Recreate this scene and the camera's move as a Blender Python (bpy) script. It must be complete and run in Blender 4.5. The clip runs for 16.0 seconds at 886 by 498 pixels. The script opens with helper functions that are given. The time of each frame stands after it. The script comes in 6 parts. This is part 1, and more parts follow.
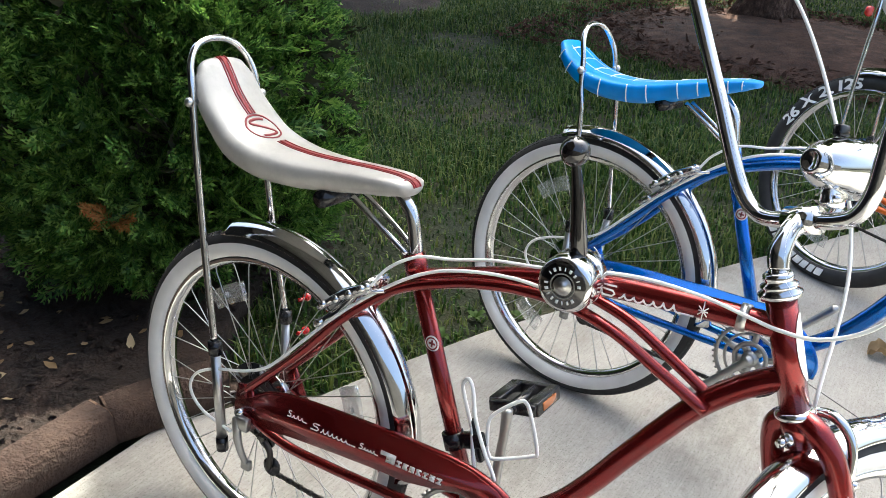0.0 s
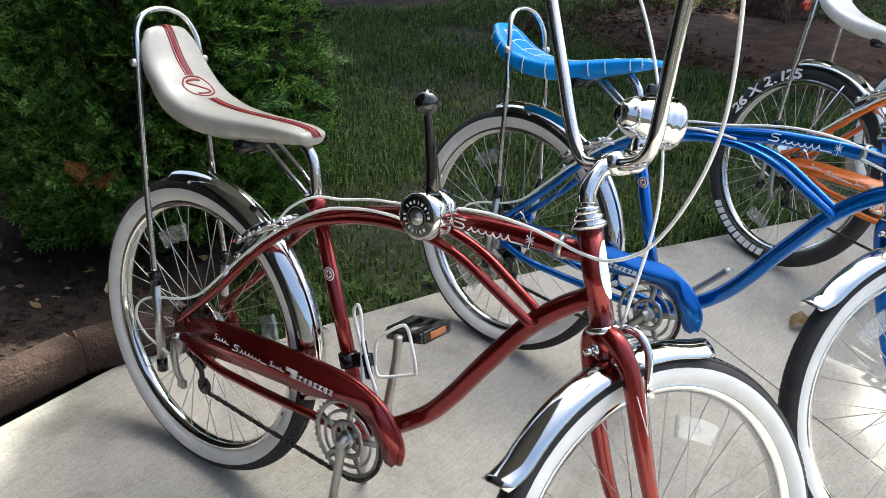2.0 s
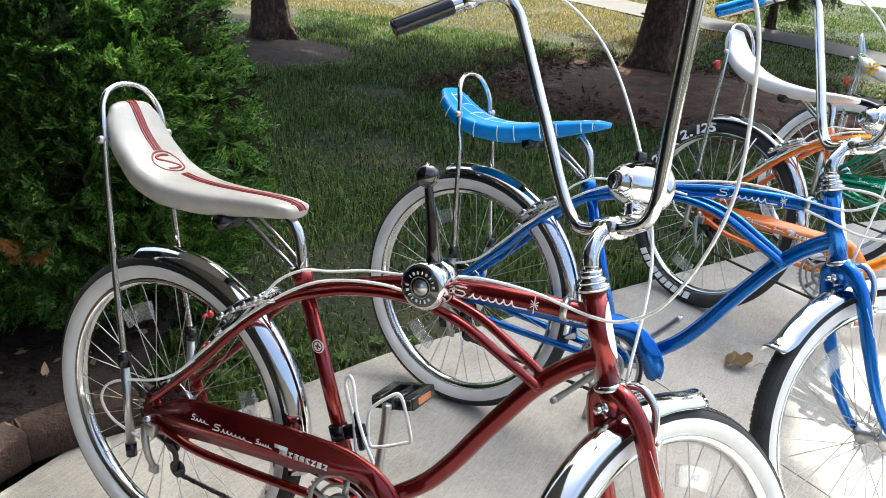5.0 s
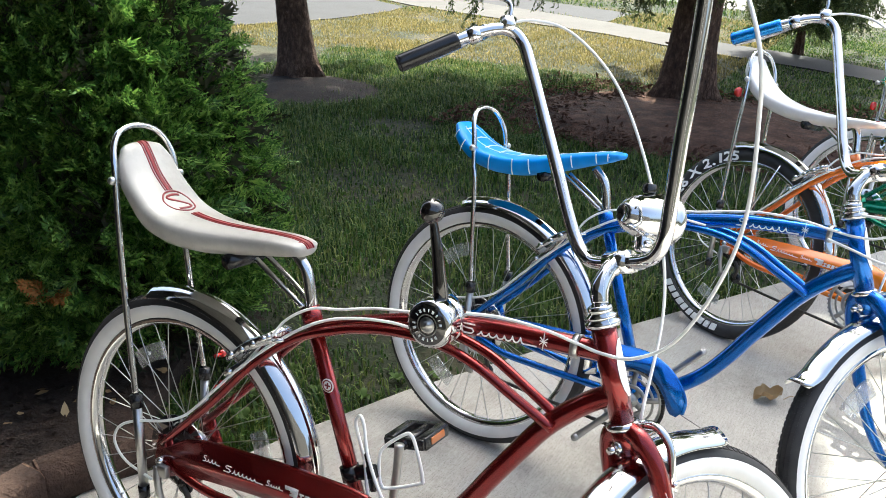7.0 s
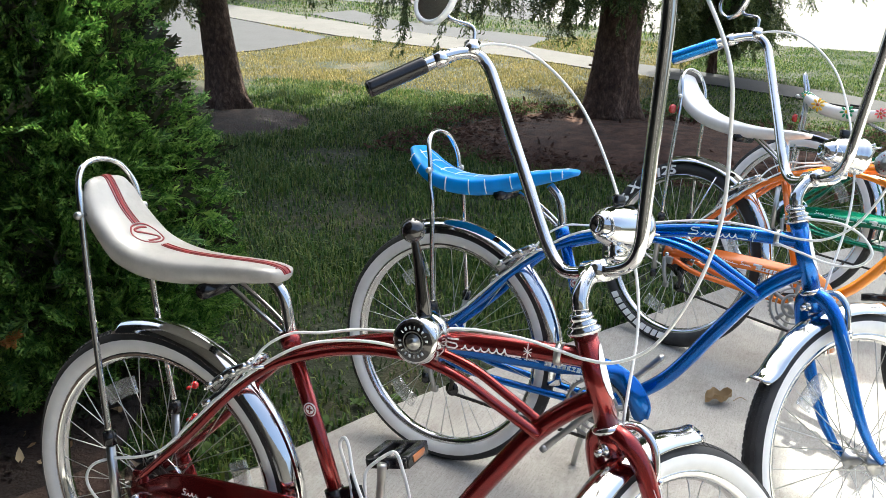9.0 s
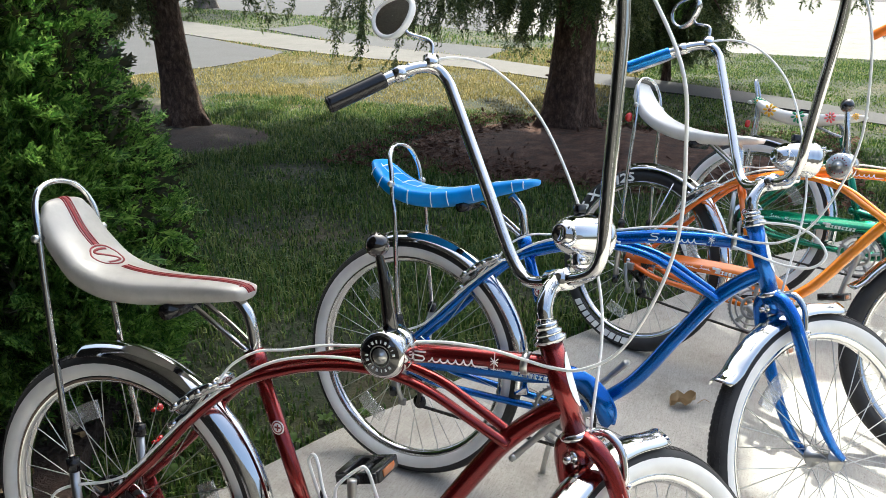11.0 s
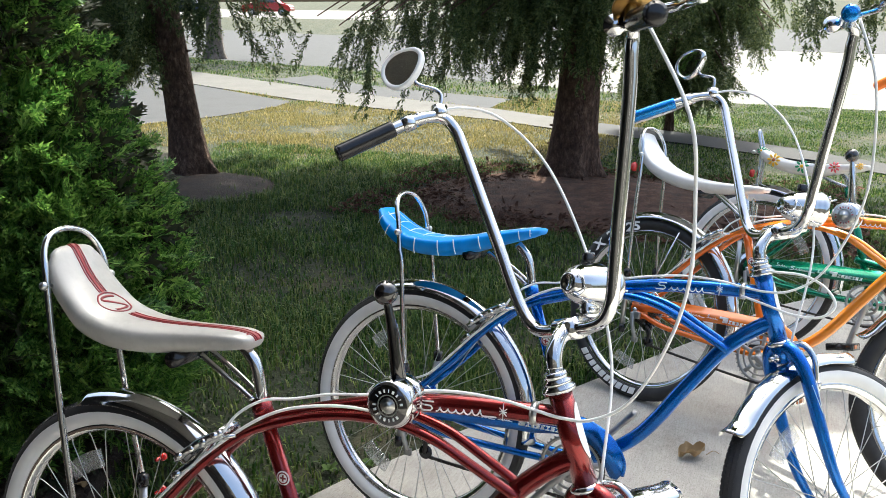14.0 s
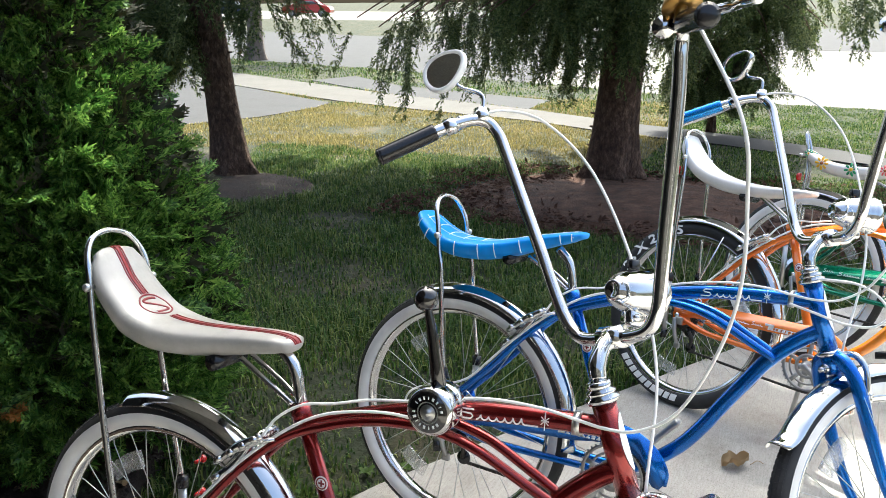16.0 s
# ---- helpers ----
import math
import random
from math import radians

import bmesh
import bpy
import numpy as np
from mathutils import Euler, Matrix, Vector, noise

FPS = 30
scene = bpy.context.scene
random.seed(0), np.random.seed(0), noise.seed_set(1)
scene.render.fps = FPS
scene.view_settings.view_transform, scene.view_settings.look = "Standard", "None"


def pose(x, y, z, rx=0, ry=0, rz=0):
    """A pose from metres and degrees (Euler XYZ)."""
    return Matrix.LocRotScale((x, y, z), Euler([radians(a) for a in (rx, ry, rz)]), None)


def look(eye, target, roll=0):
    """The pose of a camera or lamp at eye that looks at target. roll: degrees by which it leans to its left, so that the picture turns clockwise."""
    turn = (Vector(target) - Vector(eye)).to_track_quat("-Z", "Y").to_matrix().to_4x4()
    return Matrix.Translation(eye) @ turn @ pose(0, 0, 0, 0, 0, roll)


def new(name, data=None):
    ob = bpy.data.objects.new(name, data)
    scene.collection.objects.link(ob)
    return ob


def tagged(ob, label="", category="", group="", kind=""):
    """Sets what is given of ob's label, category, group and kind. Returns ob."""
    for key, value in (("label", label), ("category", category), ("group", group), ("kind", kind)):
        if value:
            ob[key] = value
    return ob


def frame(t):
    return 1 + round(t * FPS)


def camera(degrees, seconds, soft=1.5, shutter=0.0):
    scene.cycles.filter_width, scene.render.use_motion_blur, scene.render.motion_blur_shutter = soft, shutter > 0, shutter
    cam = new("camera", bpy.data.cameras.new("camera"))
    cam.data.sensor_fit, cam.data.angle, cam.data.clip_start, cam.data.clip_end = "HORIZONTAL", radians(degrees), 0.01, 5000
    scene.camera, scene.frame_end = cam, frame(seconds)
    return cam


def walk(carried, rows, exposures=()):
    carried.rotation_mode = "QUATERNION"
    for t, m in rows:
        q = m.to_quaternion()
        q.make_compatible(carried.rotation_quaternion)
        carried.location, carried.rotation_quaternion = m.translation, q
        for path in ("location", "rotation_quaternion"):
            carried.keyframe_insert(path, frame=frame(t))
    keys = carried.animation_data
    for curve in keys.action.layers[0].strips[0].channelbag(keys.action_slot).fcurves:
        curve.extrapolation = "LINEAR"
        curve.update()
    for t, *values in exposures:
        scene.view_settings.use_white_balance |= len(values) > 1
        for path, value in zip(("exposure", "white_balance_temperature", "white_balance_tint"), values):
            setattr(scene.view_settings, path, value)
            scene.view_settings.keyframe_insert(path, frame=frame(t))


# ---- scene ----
cam = camera(54.91, 16.0, soft=0.6)
PATH = [
    (0, (0.9905, -0.9185, 1.3665), (0.0393, 0.5708, 0.4299), 1.57),
    (0.5, (1.0924, -0.9282, 1.3778), (0.1707, 0.5786, 0.4397), 0.82),
    (1, (1.2314, -0.9213, 1.3771), (0.2268, 0.5205, 0.4220), 0.72),
    (1.5, (1.3046, -0.9404, 1.3793), (0.2885, 0.4994, 0.4335), 1.52),
    (2, (1.3401, -0.9641, 1.3815), (0.3136, 0.4740, 0.4444), 2.00),
    (2.5, (1.3454, -0.9924, 1.3914), (0.3256, 0.4595, 0.4683), 2.36),
    (3, (1.3432, -1.0151, 1.4048), (0.3244, 0.4527, 0.5061), 2.52),
    (3.5, (1.2793, -1.0261, 1.4098), (0.3425, 0.4977, 0.5152), 1.90),
    (4, (1.1814, -1.0790, 1.4055), (0.3354, 0.5108, 0.5354), 2.92),
    (4.2, (1.1602, -1.0911, 1.4069), (0.3545, 0.5269, 0.5509), 3.10),
    (6.3, (1.2443, -1.0121, 1.4178), (0.2966, 0.5664, 0.6367), 1.86),
    (6.5, (1.2462, -1.0088, 1.4159), (0.2854, 0.5642, 0.6396), 1.76),
    (7, (1.2089, -1.0303, 1.4127), (0.2936, 0.5785, 0.6551), 1.13),
    (7.5, (1.1687, -1.0698, 1.4060), (0.3983, 0.6373, 0.7043), 0.37),
    (8, (1.1416, -1.0991, 1.4009), (0.4400, 0.6406, 0.7072), 0.40),
    (8.5, (1.1370, -1.1125, 1.4056), (0.4014, 0.6091, 0.7018), 0.80),
    (9, (1.1489, -1.1042, 1.4107), (0.3741, 0.6028, 0.7137), 0.35),
    (11.5, (1.1492, -1.1159, 1.4181), (0.4621, 0.6451, 0.7651), -0.30),
    (12, (1.1480, -1.1269, 1.4219), (0.4526, 0.6417, 0.7987), 0.14),
    (12.5, (1.1452, -1.1292, 1.4187), (0.4469, 0.6411, 0.8036), 0.35),
    (13, (1.1440, -1.1200, 1.4136), (0.4399, 0.6505, 0.8058), 0.26),
    (13.5, (1.1451, -1.1145, 1.4163), (0.4309, 0.6631, 0.8418), -0.05),
    (14, (1.1413, -1.1118, 1.4152), (0.4225, 0.6672, 0.8509), -0.27),
    (14.5, (1.1405, -1.1172, 1.4139), (0.4154, 0.6618, 0.8574), -0.43),
    (15, (1.1416, -1.1169, 1.4090), (0.4167, 0.6658, 0.8645), -0.65),
    (15.5, (1.1369, -1.1132, 1.4113), (0.3761, 0.6559, 0.8716), -0.48),
    (16, (1.1262, -1.0951, 1.4170), (0.3275, 0.6502, 0.8547), -0.56),
]
walk(cam, [(t, look(eye, target, roll)) for t, eye, target, roll in PATH],
     exposures=[(t, e, 6050, 2) for t, e in ((0.0, 2.14), (0.5, 1.86), (1.5, 1.81), (2.5, 1.80), (4.0, 1.95), (7.0, 2.08), (8.0, 1.84), (9.0, 1.98), (11.5, 1.76), (13.0, 1.86), (14.5, 1.94), (16.0, 2.06))])

# ---- light ----
SUN_EL, SUN_AZ = radians(60), radians(-3.6)      # height, and bearing from +y towards +x
world = bpy.data.worlds.new("world")
scene.world = world
world.use_nodes = True
wn = world.node_tree
sky = wn.nodes.new("ShaderNodeTexSky")
sky.sky_type = "NISHITA"
sky.sun_disc = False
sky.air_density, sky.dust_density, sky.ozone_density = 0.8, 7.0, 0.5
sky.sun_elevation, sky.sun_rotation = SUN_EL, SUN_AZ
bg = wn.nodes["Background"]
bg.inputs["Strength"].default_value = 0.125
wn.links.new(sky.outputs[0], bg.inputs[0])
sun_data = bpy.data.lights.new("sun", "SUN")
sun_data.energy, sun_data.angle, sun_data.color = 3.3, radians(0.6), (1.0, 0.92, 0.79)
sun = new("sun", sun_data)
sun_dir = Vector((math.sin(SUN_AZ) * math.cos(SUN_EL), math.cos(SUN_AZ) * math.cos(SUN_EL), math.sin(SUN_EL)))
sun.matrix_world = look(sun_dir * 40, (0, 0, 0))


# ---- materials ----
class Mat:
    """A small builder of node materials."""

    def __init__(self, name, rough=0.5, metal=0.0, coat=0.0):
        self.m = bpy.data.materials.new(name)
        self.m.use_nodes = True
        self.t = self.m.node_tree
        self.b = self.t.nodes["Principled BSDF"]
        self.b.inputs["Roughness"].default_value = rough
        self.b.inputs["Metallic"].default_value = metal
        self.b.inputs["Coat Weight"].default_value = coat
        self.b.inputs["Coat Roughness"].default_value = 0.04

    def node(self, kind, **inputs):
        n = self.t.nodes.new(kind)
        for k, v in inputs.items():
            n.inputs[k.replace("_", " ")].default_value = v
        return n

    def link(self, a, b):
        self.t.links.new(a, b)

    def coords(self):
        c = self.t.nodes.new("ShaderNodeTexCoord")
        return c.outputs["Object"]

    def noise(self, scale, detail=4.0, rough=0.6, vec=None):
        n = self.node("ShaderNodeTexNoise", Scale=scale, Detail=detail, Roughness=rough)
        self.link(vec if vec else self.coords(), n.inputs["Vector"])
        return n.outputs["Fac"]

    def ramp(self, fac, stops):
        r = self.t.nodes.new("ShaderNodeValToRGB")
        e = r.color_ramp.elements
        while len(e) < len(stops):
            e.new(0.5)
        for el, (p, c) in zip(e, stops):
            el.position, el.color = p, (*c, 1)
        self.link(fac, r.inputs[0])
        return r.outputs[0]

    def mix(self, fac, a, b, mode="MIX"):
        n = self.t.nodes.new("ShaderNodeMix")
        n.data_type, n.blend_type = "RGBA", mode
        if isinstance(fac, (int, float)):
            n.inputs[0].default_value = fac
        else:
            self.link(fac, n.inputs[0])
        for sock, v in ((n.inputs[6], a), (n.inputs[7], b)):
            if isinstance(v, tuple):
                sock.default_value = (*v, 1)
            else:
                self.link(v, sock)
        return n.outputs[2]

    def colour(self, c):
        if isinstance(c, tuple):
            self.b.inputs["Base Color"].default_value = (*c, 1)
        else:
            self.link(c, self.b.inputs["Base Color"])
        return self

    def rough(self, fac, lo, hi):
        n = self.node("ShaderNodeMapRange")
        n.inputs["To Min"].default_value, n.inputs["To Max"].default_value = lo, hi
        self.link(fac, n.inputs["Value"])
        self.link(n.outputs[0], self.b.inputs["Roughness"])
        return self

    def bump(self, fac, strength=0.3, dist=0.01):
        n = self.node("ShaderNodeBump", Strength=strength, Distance=dist)
        self.link(fac, n.inputs["Height"])
        self.link(n.outputs[0], self.b.inputs["Normal"])
        return self


def plain(name, c, rough=0.5, metal=0.0, coat=0.0, vary=0.12, scale=18.0):
    """A material of one paint, rubber or metal, faintly uneven in colour and gloss."""
    m = Mat(name, rough, metal, coat)
    f = m.noise(scale)
    lo = tuple(v * (1 - vary) for v in c)
    hi = tuple(min(1.0, v * (1 + vary)) for v in c)
    m.colour(m.ramp(f, [(0.3, lo), (0.7, hi)]))
    m.rough(f, max(0.02, rough * 0.8), min(1, rough * 1.25))
    return m.m


def candy(name, deep, bright, flake=900.0):
    """Metallic lacquer with fine flakes under a clear coat."""
    m = Mat(name, 0.27, 0.8, 0.7)
    f = m.noise(flake, 2.0)
    m.colour(m.ramp(f, [(0.35, deep), (0.65, bright)]))
    m.bump(m.noise(60.0, 3.0), 0.015, 0.002)
    return m.m


def make_chrome():
    m = Mat("chrome", 0.06, 1.0)
    f = m.noise(9.0, 6.0)
    m.colour(m.ramp(f, [(0.3, (0.57, 0.575, 0.58)), (0.7, (0.70, 0.70, 0.695))]))
    m.rough(m.noise(40.0, 5.0), 0.03, 0.13)
    return m.m


CHROME = make_chrome()
STEEL = plain("brushed_steel", (0.5, 0.5, 0.49), 0.32, 1.0)
ALLOY = plain("cast_alloy", (0.42, 0.42, 0.41), 0.42, 1.0)
DARK_STEEL = plain("oiled_steel", (0.06, 0.055, 0.05), 0.42, 0.8)
RED = candy("candy_red", (0.165, 0.008, 0.008), (0.29, 0.017, 0.017))
BLUE = candy("candy_blue", (0.0, 0.075, 0.37), (0.0, 0.19, 0.70))
GREEN = candy("candy_green", (0.0, 0.13, 0.065), (0.003, 0.26, 0.13))
VIOLET = candy("candy_violet", (0.05, 0.02, 0.16), (0.10, 0.04, 0.26))
WHITEWALL = plain("white_rubber", (0.77, 0.765, 0.745), 0.5, vary=0.07, scale=14)
WHITE = plain("white_paint", (0.88, 0.88, 0.86), 0.35, vary=0.05)
CABLE = plain("white_cable", (0.87, 0.87, 0.84), 0.35, vary=0.05)
BLACK = plain("black_plastic", (0.010, 0.010, 0.011), 0.2, vary=0.3)
GLOSS_BLACK = plain("gloss_black", (0.006, 0.005, 0.005), 0.08, coat=1.0)
TARTRED = plain("stripe_red", (0.22, 0.018, 0.02), 0.4)
AMBER = plain("amber_lens", (0.35, 0.10, 0.02), 0.2, coat=0.6)
REDLENS = plain("red_lens", (0.45, 0.012, 0.01), 0.15, coat=0.8)
BRASS = plain("brass", (0.42, 0.25, 0.07), 0.32, 0.9)
BLUEGLITTER = candy("blue_glitter", (0.0, 0.10, 0.42), (0.02, 0.35, 0.85), 500.0)
ORANGEGRIP = plain("orange_grip", (0.8, 0.19, 0.015), 0.35)
BLUEVINYL = plain("blue_vinyl", (0.0, 0.27, 0.80), 0.42)
YELLOW = plain("yellow_print", (0.85, 0.5, 0.02), 0.5)
PINK = plain("pink_print", (0.75, 0.12, 0.14), 0.5)
PRINTGREEN = plain("green_print", (0.02, 0.28, 0.12), 0.5)
MIRROR = Mat("mirror_glass", 0.01, 1.0).colour((0.82, 0.84, 0.84)).m


def make_orange():
    m = Mat("orange_fade", 0.25, 0.15, 1.0)
    s = m.t.nodes.new("ShaderNodeSeparateXYZ")
    m.link(m.coords(), s.inputs[0])
    f = m.node("ShaderNodeMapRange")
    f.inputs["From Min"].default_value, f.inputs["From Max"].default_value = 0.05, 0.9
    m.link(s.outputs["X"], f.inputs["Value"])
    m.colour(m.ramp(f.outputs[0], [(0.0, (0.72, 0.13, 0.012)), (1.0, (0.85, 0.30, 0.008))]))
    return m.m


ORANGE = make_orange()


def make_vinyl(name, c, grime):
    m = Mat(name, 0.3, 0.0, 0.35)
    f = m.noise(11.0, 8.0, 0.7)
    m.colour(m.ramp(f, [(0.34, grime), (0.56, c)]))
    m.rough(m.noise(25.0), 0.2, 0.5)
    m.bump(m.noise(420.0, 2.0), 0.06, 0.001)
    return m.m


CREAM = make_vinyl("cream_vinyl", (0.43, 0.42, 0.39), (0.34, 0.33, 0.30))
WHITEVINYL = make_vinyl("white_vinyl", (0.78, 0.77, 0.75), (0.70, 0.68, 0.65))


def make_tyre():
    m = Mat("black_rubber", 0.62)
    c = m.coords()
    m.colour(m.ramp(m.noise(30.0, 5.0, vec=c), [(0.3, (0.014, 0.014, 0.015)), (0.7, (0.032, 0.031, 0.030))]))
    m.bump(m.noise(300.0, 2.0, vec=c), 0.2, 0.001)
    return m.m


TYRE = make_tyre()


def make_clear():
    m = Mat("clear_plastic", 0.12)
    m.b.inputs["Transmission Weight"].default_value = 0.6
    m.b.inputs["Alpha"].default_value = 0.45
    m.colour((0.80, 0.81, 0.80))
    m.bump(m.noise(160.0, 1.0), 0.5, 0.004)
    return m.m


CLEAR = make_clear()


def make_concrete(name, base, seed):
    m = Mat(name, 0.85)
    c = m.coords()
    big = m.noise(1.1 + seed, 6.0, 0.65, c)
    fine = m.noise(90.0, 6.0, 0.7, c)
    spots = m.noise(17.0, 3.0, 0.5, c)
    lo = tuple(v * 0.80 for v in base)
    hi = tuple(min(1, v * 1.10) for v in base)
    a = m.ramp(big, [(0.3, lo), (0.7, hi)])
    b = m.mix(0.35, a, m.ramp(fine, [(0.3, (0.35, 0.34, 0.32)), (0.7, (0.98, 0.98, 0.97))]), "MULTIPLY")
    st = m.ramp(spots, [(0.70, (1, 1, 1)), (0.78, (0.66, 0.63, 0.58))])
    d = m.mix(0.8, b, st, "MULTIPLY")
    mp = m.t.nodes.new("ShaderNodeMapping")
    mp.inputs["Rotation"].default_value = (0, 0, 0.10)
    mp.inputs["Scale"].default_value = (9.0, 0.8, 1.0)
    m.link(c, mp.inputs[0])
    broom = m.noise(22.0, 4.0, 0.7, mp.outputs[0])
    d = m.mix(0.5, d, m.ramp(broom, [(0.33, (0.62, 0.61, 0.59)), (0.60, (1, 1, 1))]), "MULTIPLY")
    grit = m.noise(240.0, 2.0, 0.5, c)
    d = m.mix(0.7, d, m.ramp(grit, [(0.30, (0.36, 0.33, 0.30)), (0.42, (1, 1, 1))]), "MULTIPLY")
    wash = m.noise(3.6, 7.0, 0.72, c)
    m.colour(m.mix(0.6, d, m.ramp(wash, [(0.34, (0.56, 0.53, 0.49)), (0.50, (0.95, 0.95, 0.95)), (0.62, (1, 1, 1))]), "MULTIPLY"))
    m.bump(m.mix(0.5, fine, broom), 0.35, 0.004)
    return m.m


CONCRETE = make_concrete("concrete", (0.49, 0.47, 0.43), 0.0)
PALE_CONCRETE = make_concrete("pale_concrete", (0.165, 0.158, 0.145), 0.3)
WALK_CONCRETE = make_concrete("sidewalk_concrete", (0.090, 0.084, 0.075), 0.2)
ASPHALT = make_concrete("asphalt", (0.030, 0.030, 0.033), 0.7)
# sidewalk concrete darkened to stand for shade on the right stretch
SHADED_WALK = make_concrete("shaded_sidewalk_concrete", (0.036, 0.035, 0.035), 0.5)


def make_soil(name, a, b, c3, scale):
    m = Mat(name, 0.95)
    c = m.coords()
    f = m.noise(scale, 8.0, 0.7, c)
    g = m.noise(scale * 14, 4.0, 0.7, c)
    x = m.ramp(f, [(0.32, a), (0.5, b), (0.68, c3)])
    m.colour(m.mix(0.6, x, m.ramp(g, [(0.3, (0.4, 0.38, 0.34)), (0.7, (1, 1, 1))]), "MULTIPLY"))
    m.bump(g, 0.8, 0.03)
    return m.m


LAWNSOIL = make_soil("lawn_soil", (0.012, 0.022, 0.006), (0.028, 0.034, 0.012), (0.090, 0.072, 0.038), 1.4)
MULCH = make_soil("mulch", (0.014, 0.009, 0.007), (0.032, 0.019, 0.013), (0.075, 0.043, 0.030), 5.0)
REDSOIL = make_soil("needle_soil", (0.050, 0.022, 0.012), (0.12, 0.052, 0.028), (0.24, 0.12, 0.070), 9.0)
TIMBER = make_soil("old_timber", (0.030, 0.016, 0.011), (0.055, 0.030, 0.021), (0.085, 0.052, 0.037), 4.0)


def make_leafy(name, dark, mid, light, rough=0.5, trans=0.25):
    """Foliage: each island has a shade of its own, with a broader drift over the plant."""
    m = Mat(name, rough)
    g = m.t.nodes.new("ShaderNodeNewGeometry")
    r = g.outputs["Random Per Island"]
    a = m.ramp(r, [(0.0, dark), (0.5, mid), (1.0, light)])
    b = m.ramp(m.noise(2.2, 4.0), [(0.3, (0.55, 0.6, 0.55)), (0.7, (1.0, 1.0, 1.0))])
    m.colour(m.mix(1.0, a, b, "MULTIPLY"))
    m.b.inputs["Specular IOR Level"].default_value = 0.3
    if trans:
        t = m.t.nodes.new("ShaderNodeBsdfTranslucent")
        m.link(a, t.inputs["Color"])
        mx = m.t.nodes.new("ShaderNodeMixShader")
        mx.inputs[0].default_value = trans
        m.link(m.b.outputs[0], mx.inputs[1])
        m.link(t.outputs[0], mx.inputs[2])
        m.link(mx.outputs[0], m.t.nodes["Material Output"].inputs["Surface"])
    return m.m


CEDAR = make_leafy("cedar_sprays", (0.022, 0.072, 0.013), (0.095, 0.220, 0.036), (0.310, 0.470, 0.105), 0.42, 0.40)
# old inner twigs, darkened so that the gaps read as shade
SHADETWIG = make_leafy("shaded_old_cedar_twigs", (0.014, 0.020, 0.008), (0.024, 0.030, 0.012), (0.045, 0.040, 0.018), 0.7, 0.1)
SPRUCE = make_leafy("spruce_needles", (0.030, 0.056, 0.016), (0.10, 0.145, 0.042), (0.30, 0.33, 0.12), 0.45, 0.35)
GRASS = make_leafy("grass_blades", (0.012, 0.048, 0.005), (0.058, 0.130, 0.015), (0.26, 0.29, 0.085), 0.45, 0.35)
DRYGRASS = make_leafy("dry_grass_blades", (0.12, 0.115, 0.026), (0.28, 0.23, 0.066), (0.50, 0.40, 0.16), 0.55, 0.3)
DEADLEAF = make_leafy("dry_leaves", (0.22, 0.13, 0.06), (0.36, 0.24, 0.13), (0.50, 0.38, 0.23), 0.7, 0.2)
RUSTSPRAY = make_leafy("browned_spray", (0.30, 0.12, 0.03), (0.42, 0.18, 0.05), (0.5, 0.25, 0.08), 0.7, 0.2)


def make_bark():
    m = Mat("spruce_bark", 0.95)
    c = m.coords()
    mp = m.t.nodes.new("ShaderNodeMapping")
    mp.inputs["Scale"].default_value = (1, 1, 0.55)
    m.link(c, mp.inputs[0])
    wob = m.noise(6.0, 5.0, 0.75, mp.outputs[0])
    v = m.node("ShaderNodeTexVoronoi", Scale=26.0)
    m.link(m.mix(0.12, mp.outputs[0], wob, "ADD"), v.inputs["Vector"])
    f = m.noise(30.0, 8.0, 0.8, mp.outputs[0])
    big = m.noise(3.0, 3.0, 0.6, c)
    a = m.ramp(f, [(0.30, (0.026, 0.014, 0.009)), (0.50, (0.145, 0.082, 0.055)), (0.70, (0.38, 0.255, 0.175))])
    a = m.mix(0.55, a, m.ramp(v.outputs["Distance"], [(0.15, (1, 1, 1)), (0.75, (0.30, 0.26, 0.24))]), "MULTIPLY")
    m.colour(m.mix(0.5, a, m.ramp(big, [(0.35, (0.55, 0.5, 0.48)), (0.65, (1, 1, 1))]), "MULTIPLY"))
    m.bump(m.mix(0.5, m.ramp(v.outputs["Distance"], [(0.0, (1, 1, 1)), (0.8, (0, 0, 0))]), f), 1.0, 0.04)
    return m.m


BARK = make_bark()


# ---- mesh helpers ----
def mesh(name, verts, faces, smooth=True):
    me = bpy.data.meshes.new(name)
    me.from_pydata([tuple(v) for v in verts], [], [tuple(f) for f in faces])
    if smooth:
        me.polygons.foreach_set("use_smooth", [True] * len(me.polygons))
    me.update()
    return me


def quick(name, V, Q, material):
    """A large mesh from an array of vertices and one of faces, all of the same number of corners."""
    me = bpy.data.meshes.new(name)
    V, Q = np.asarray(V, np.float32), np.asarray(Q, np.int32)
    n, k = Q.shape
    me.vertices.add(len(V))
    me.vertices.foreach_set("co", V.ravel())
    me.loops.add(n * k)
    me.loops.foreach_set("vertex_index", Q.ravel())
    me.polygons.add(n)
    me.polygons.foreach_set("loop_start", np.arange(0, n * k, k, dtype=np.int32))
    me.update(calc_edges=True)
    me.materials.append(material)
    return me


def part(name, geo, material, parent, label="", m=None):
    """Link (verts, faces) or a mesh as one part under a thing or a part."""
    me = geo if isinstance(geo, bpy.types.Mesh) else mesh(name, *geo)
    if not me.materials:
        me.materials.append(material)
    ob = new(name, me)
    ob.parent = parent
    if m is not None:
        ob.matrix_basis = m
    if label:
        tagged(ob, label)
    return ob


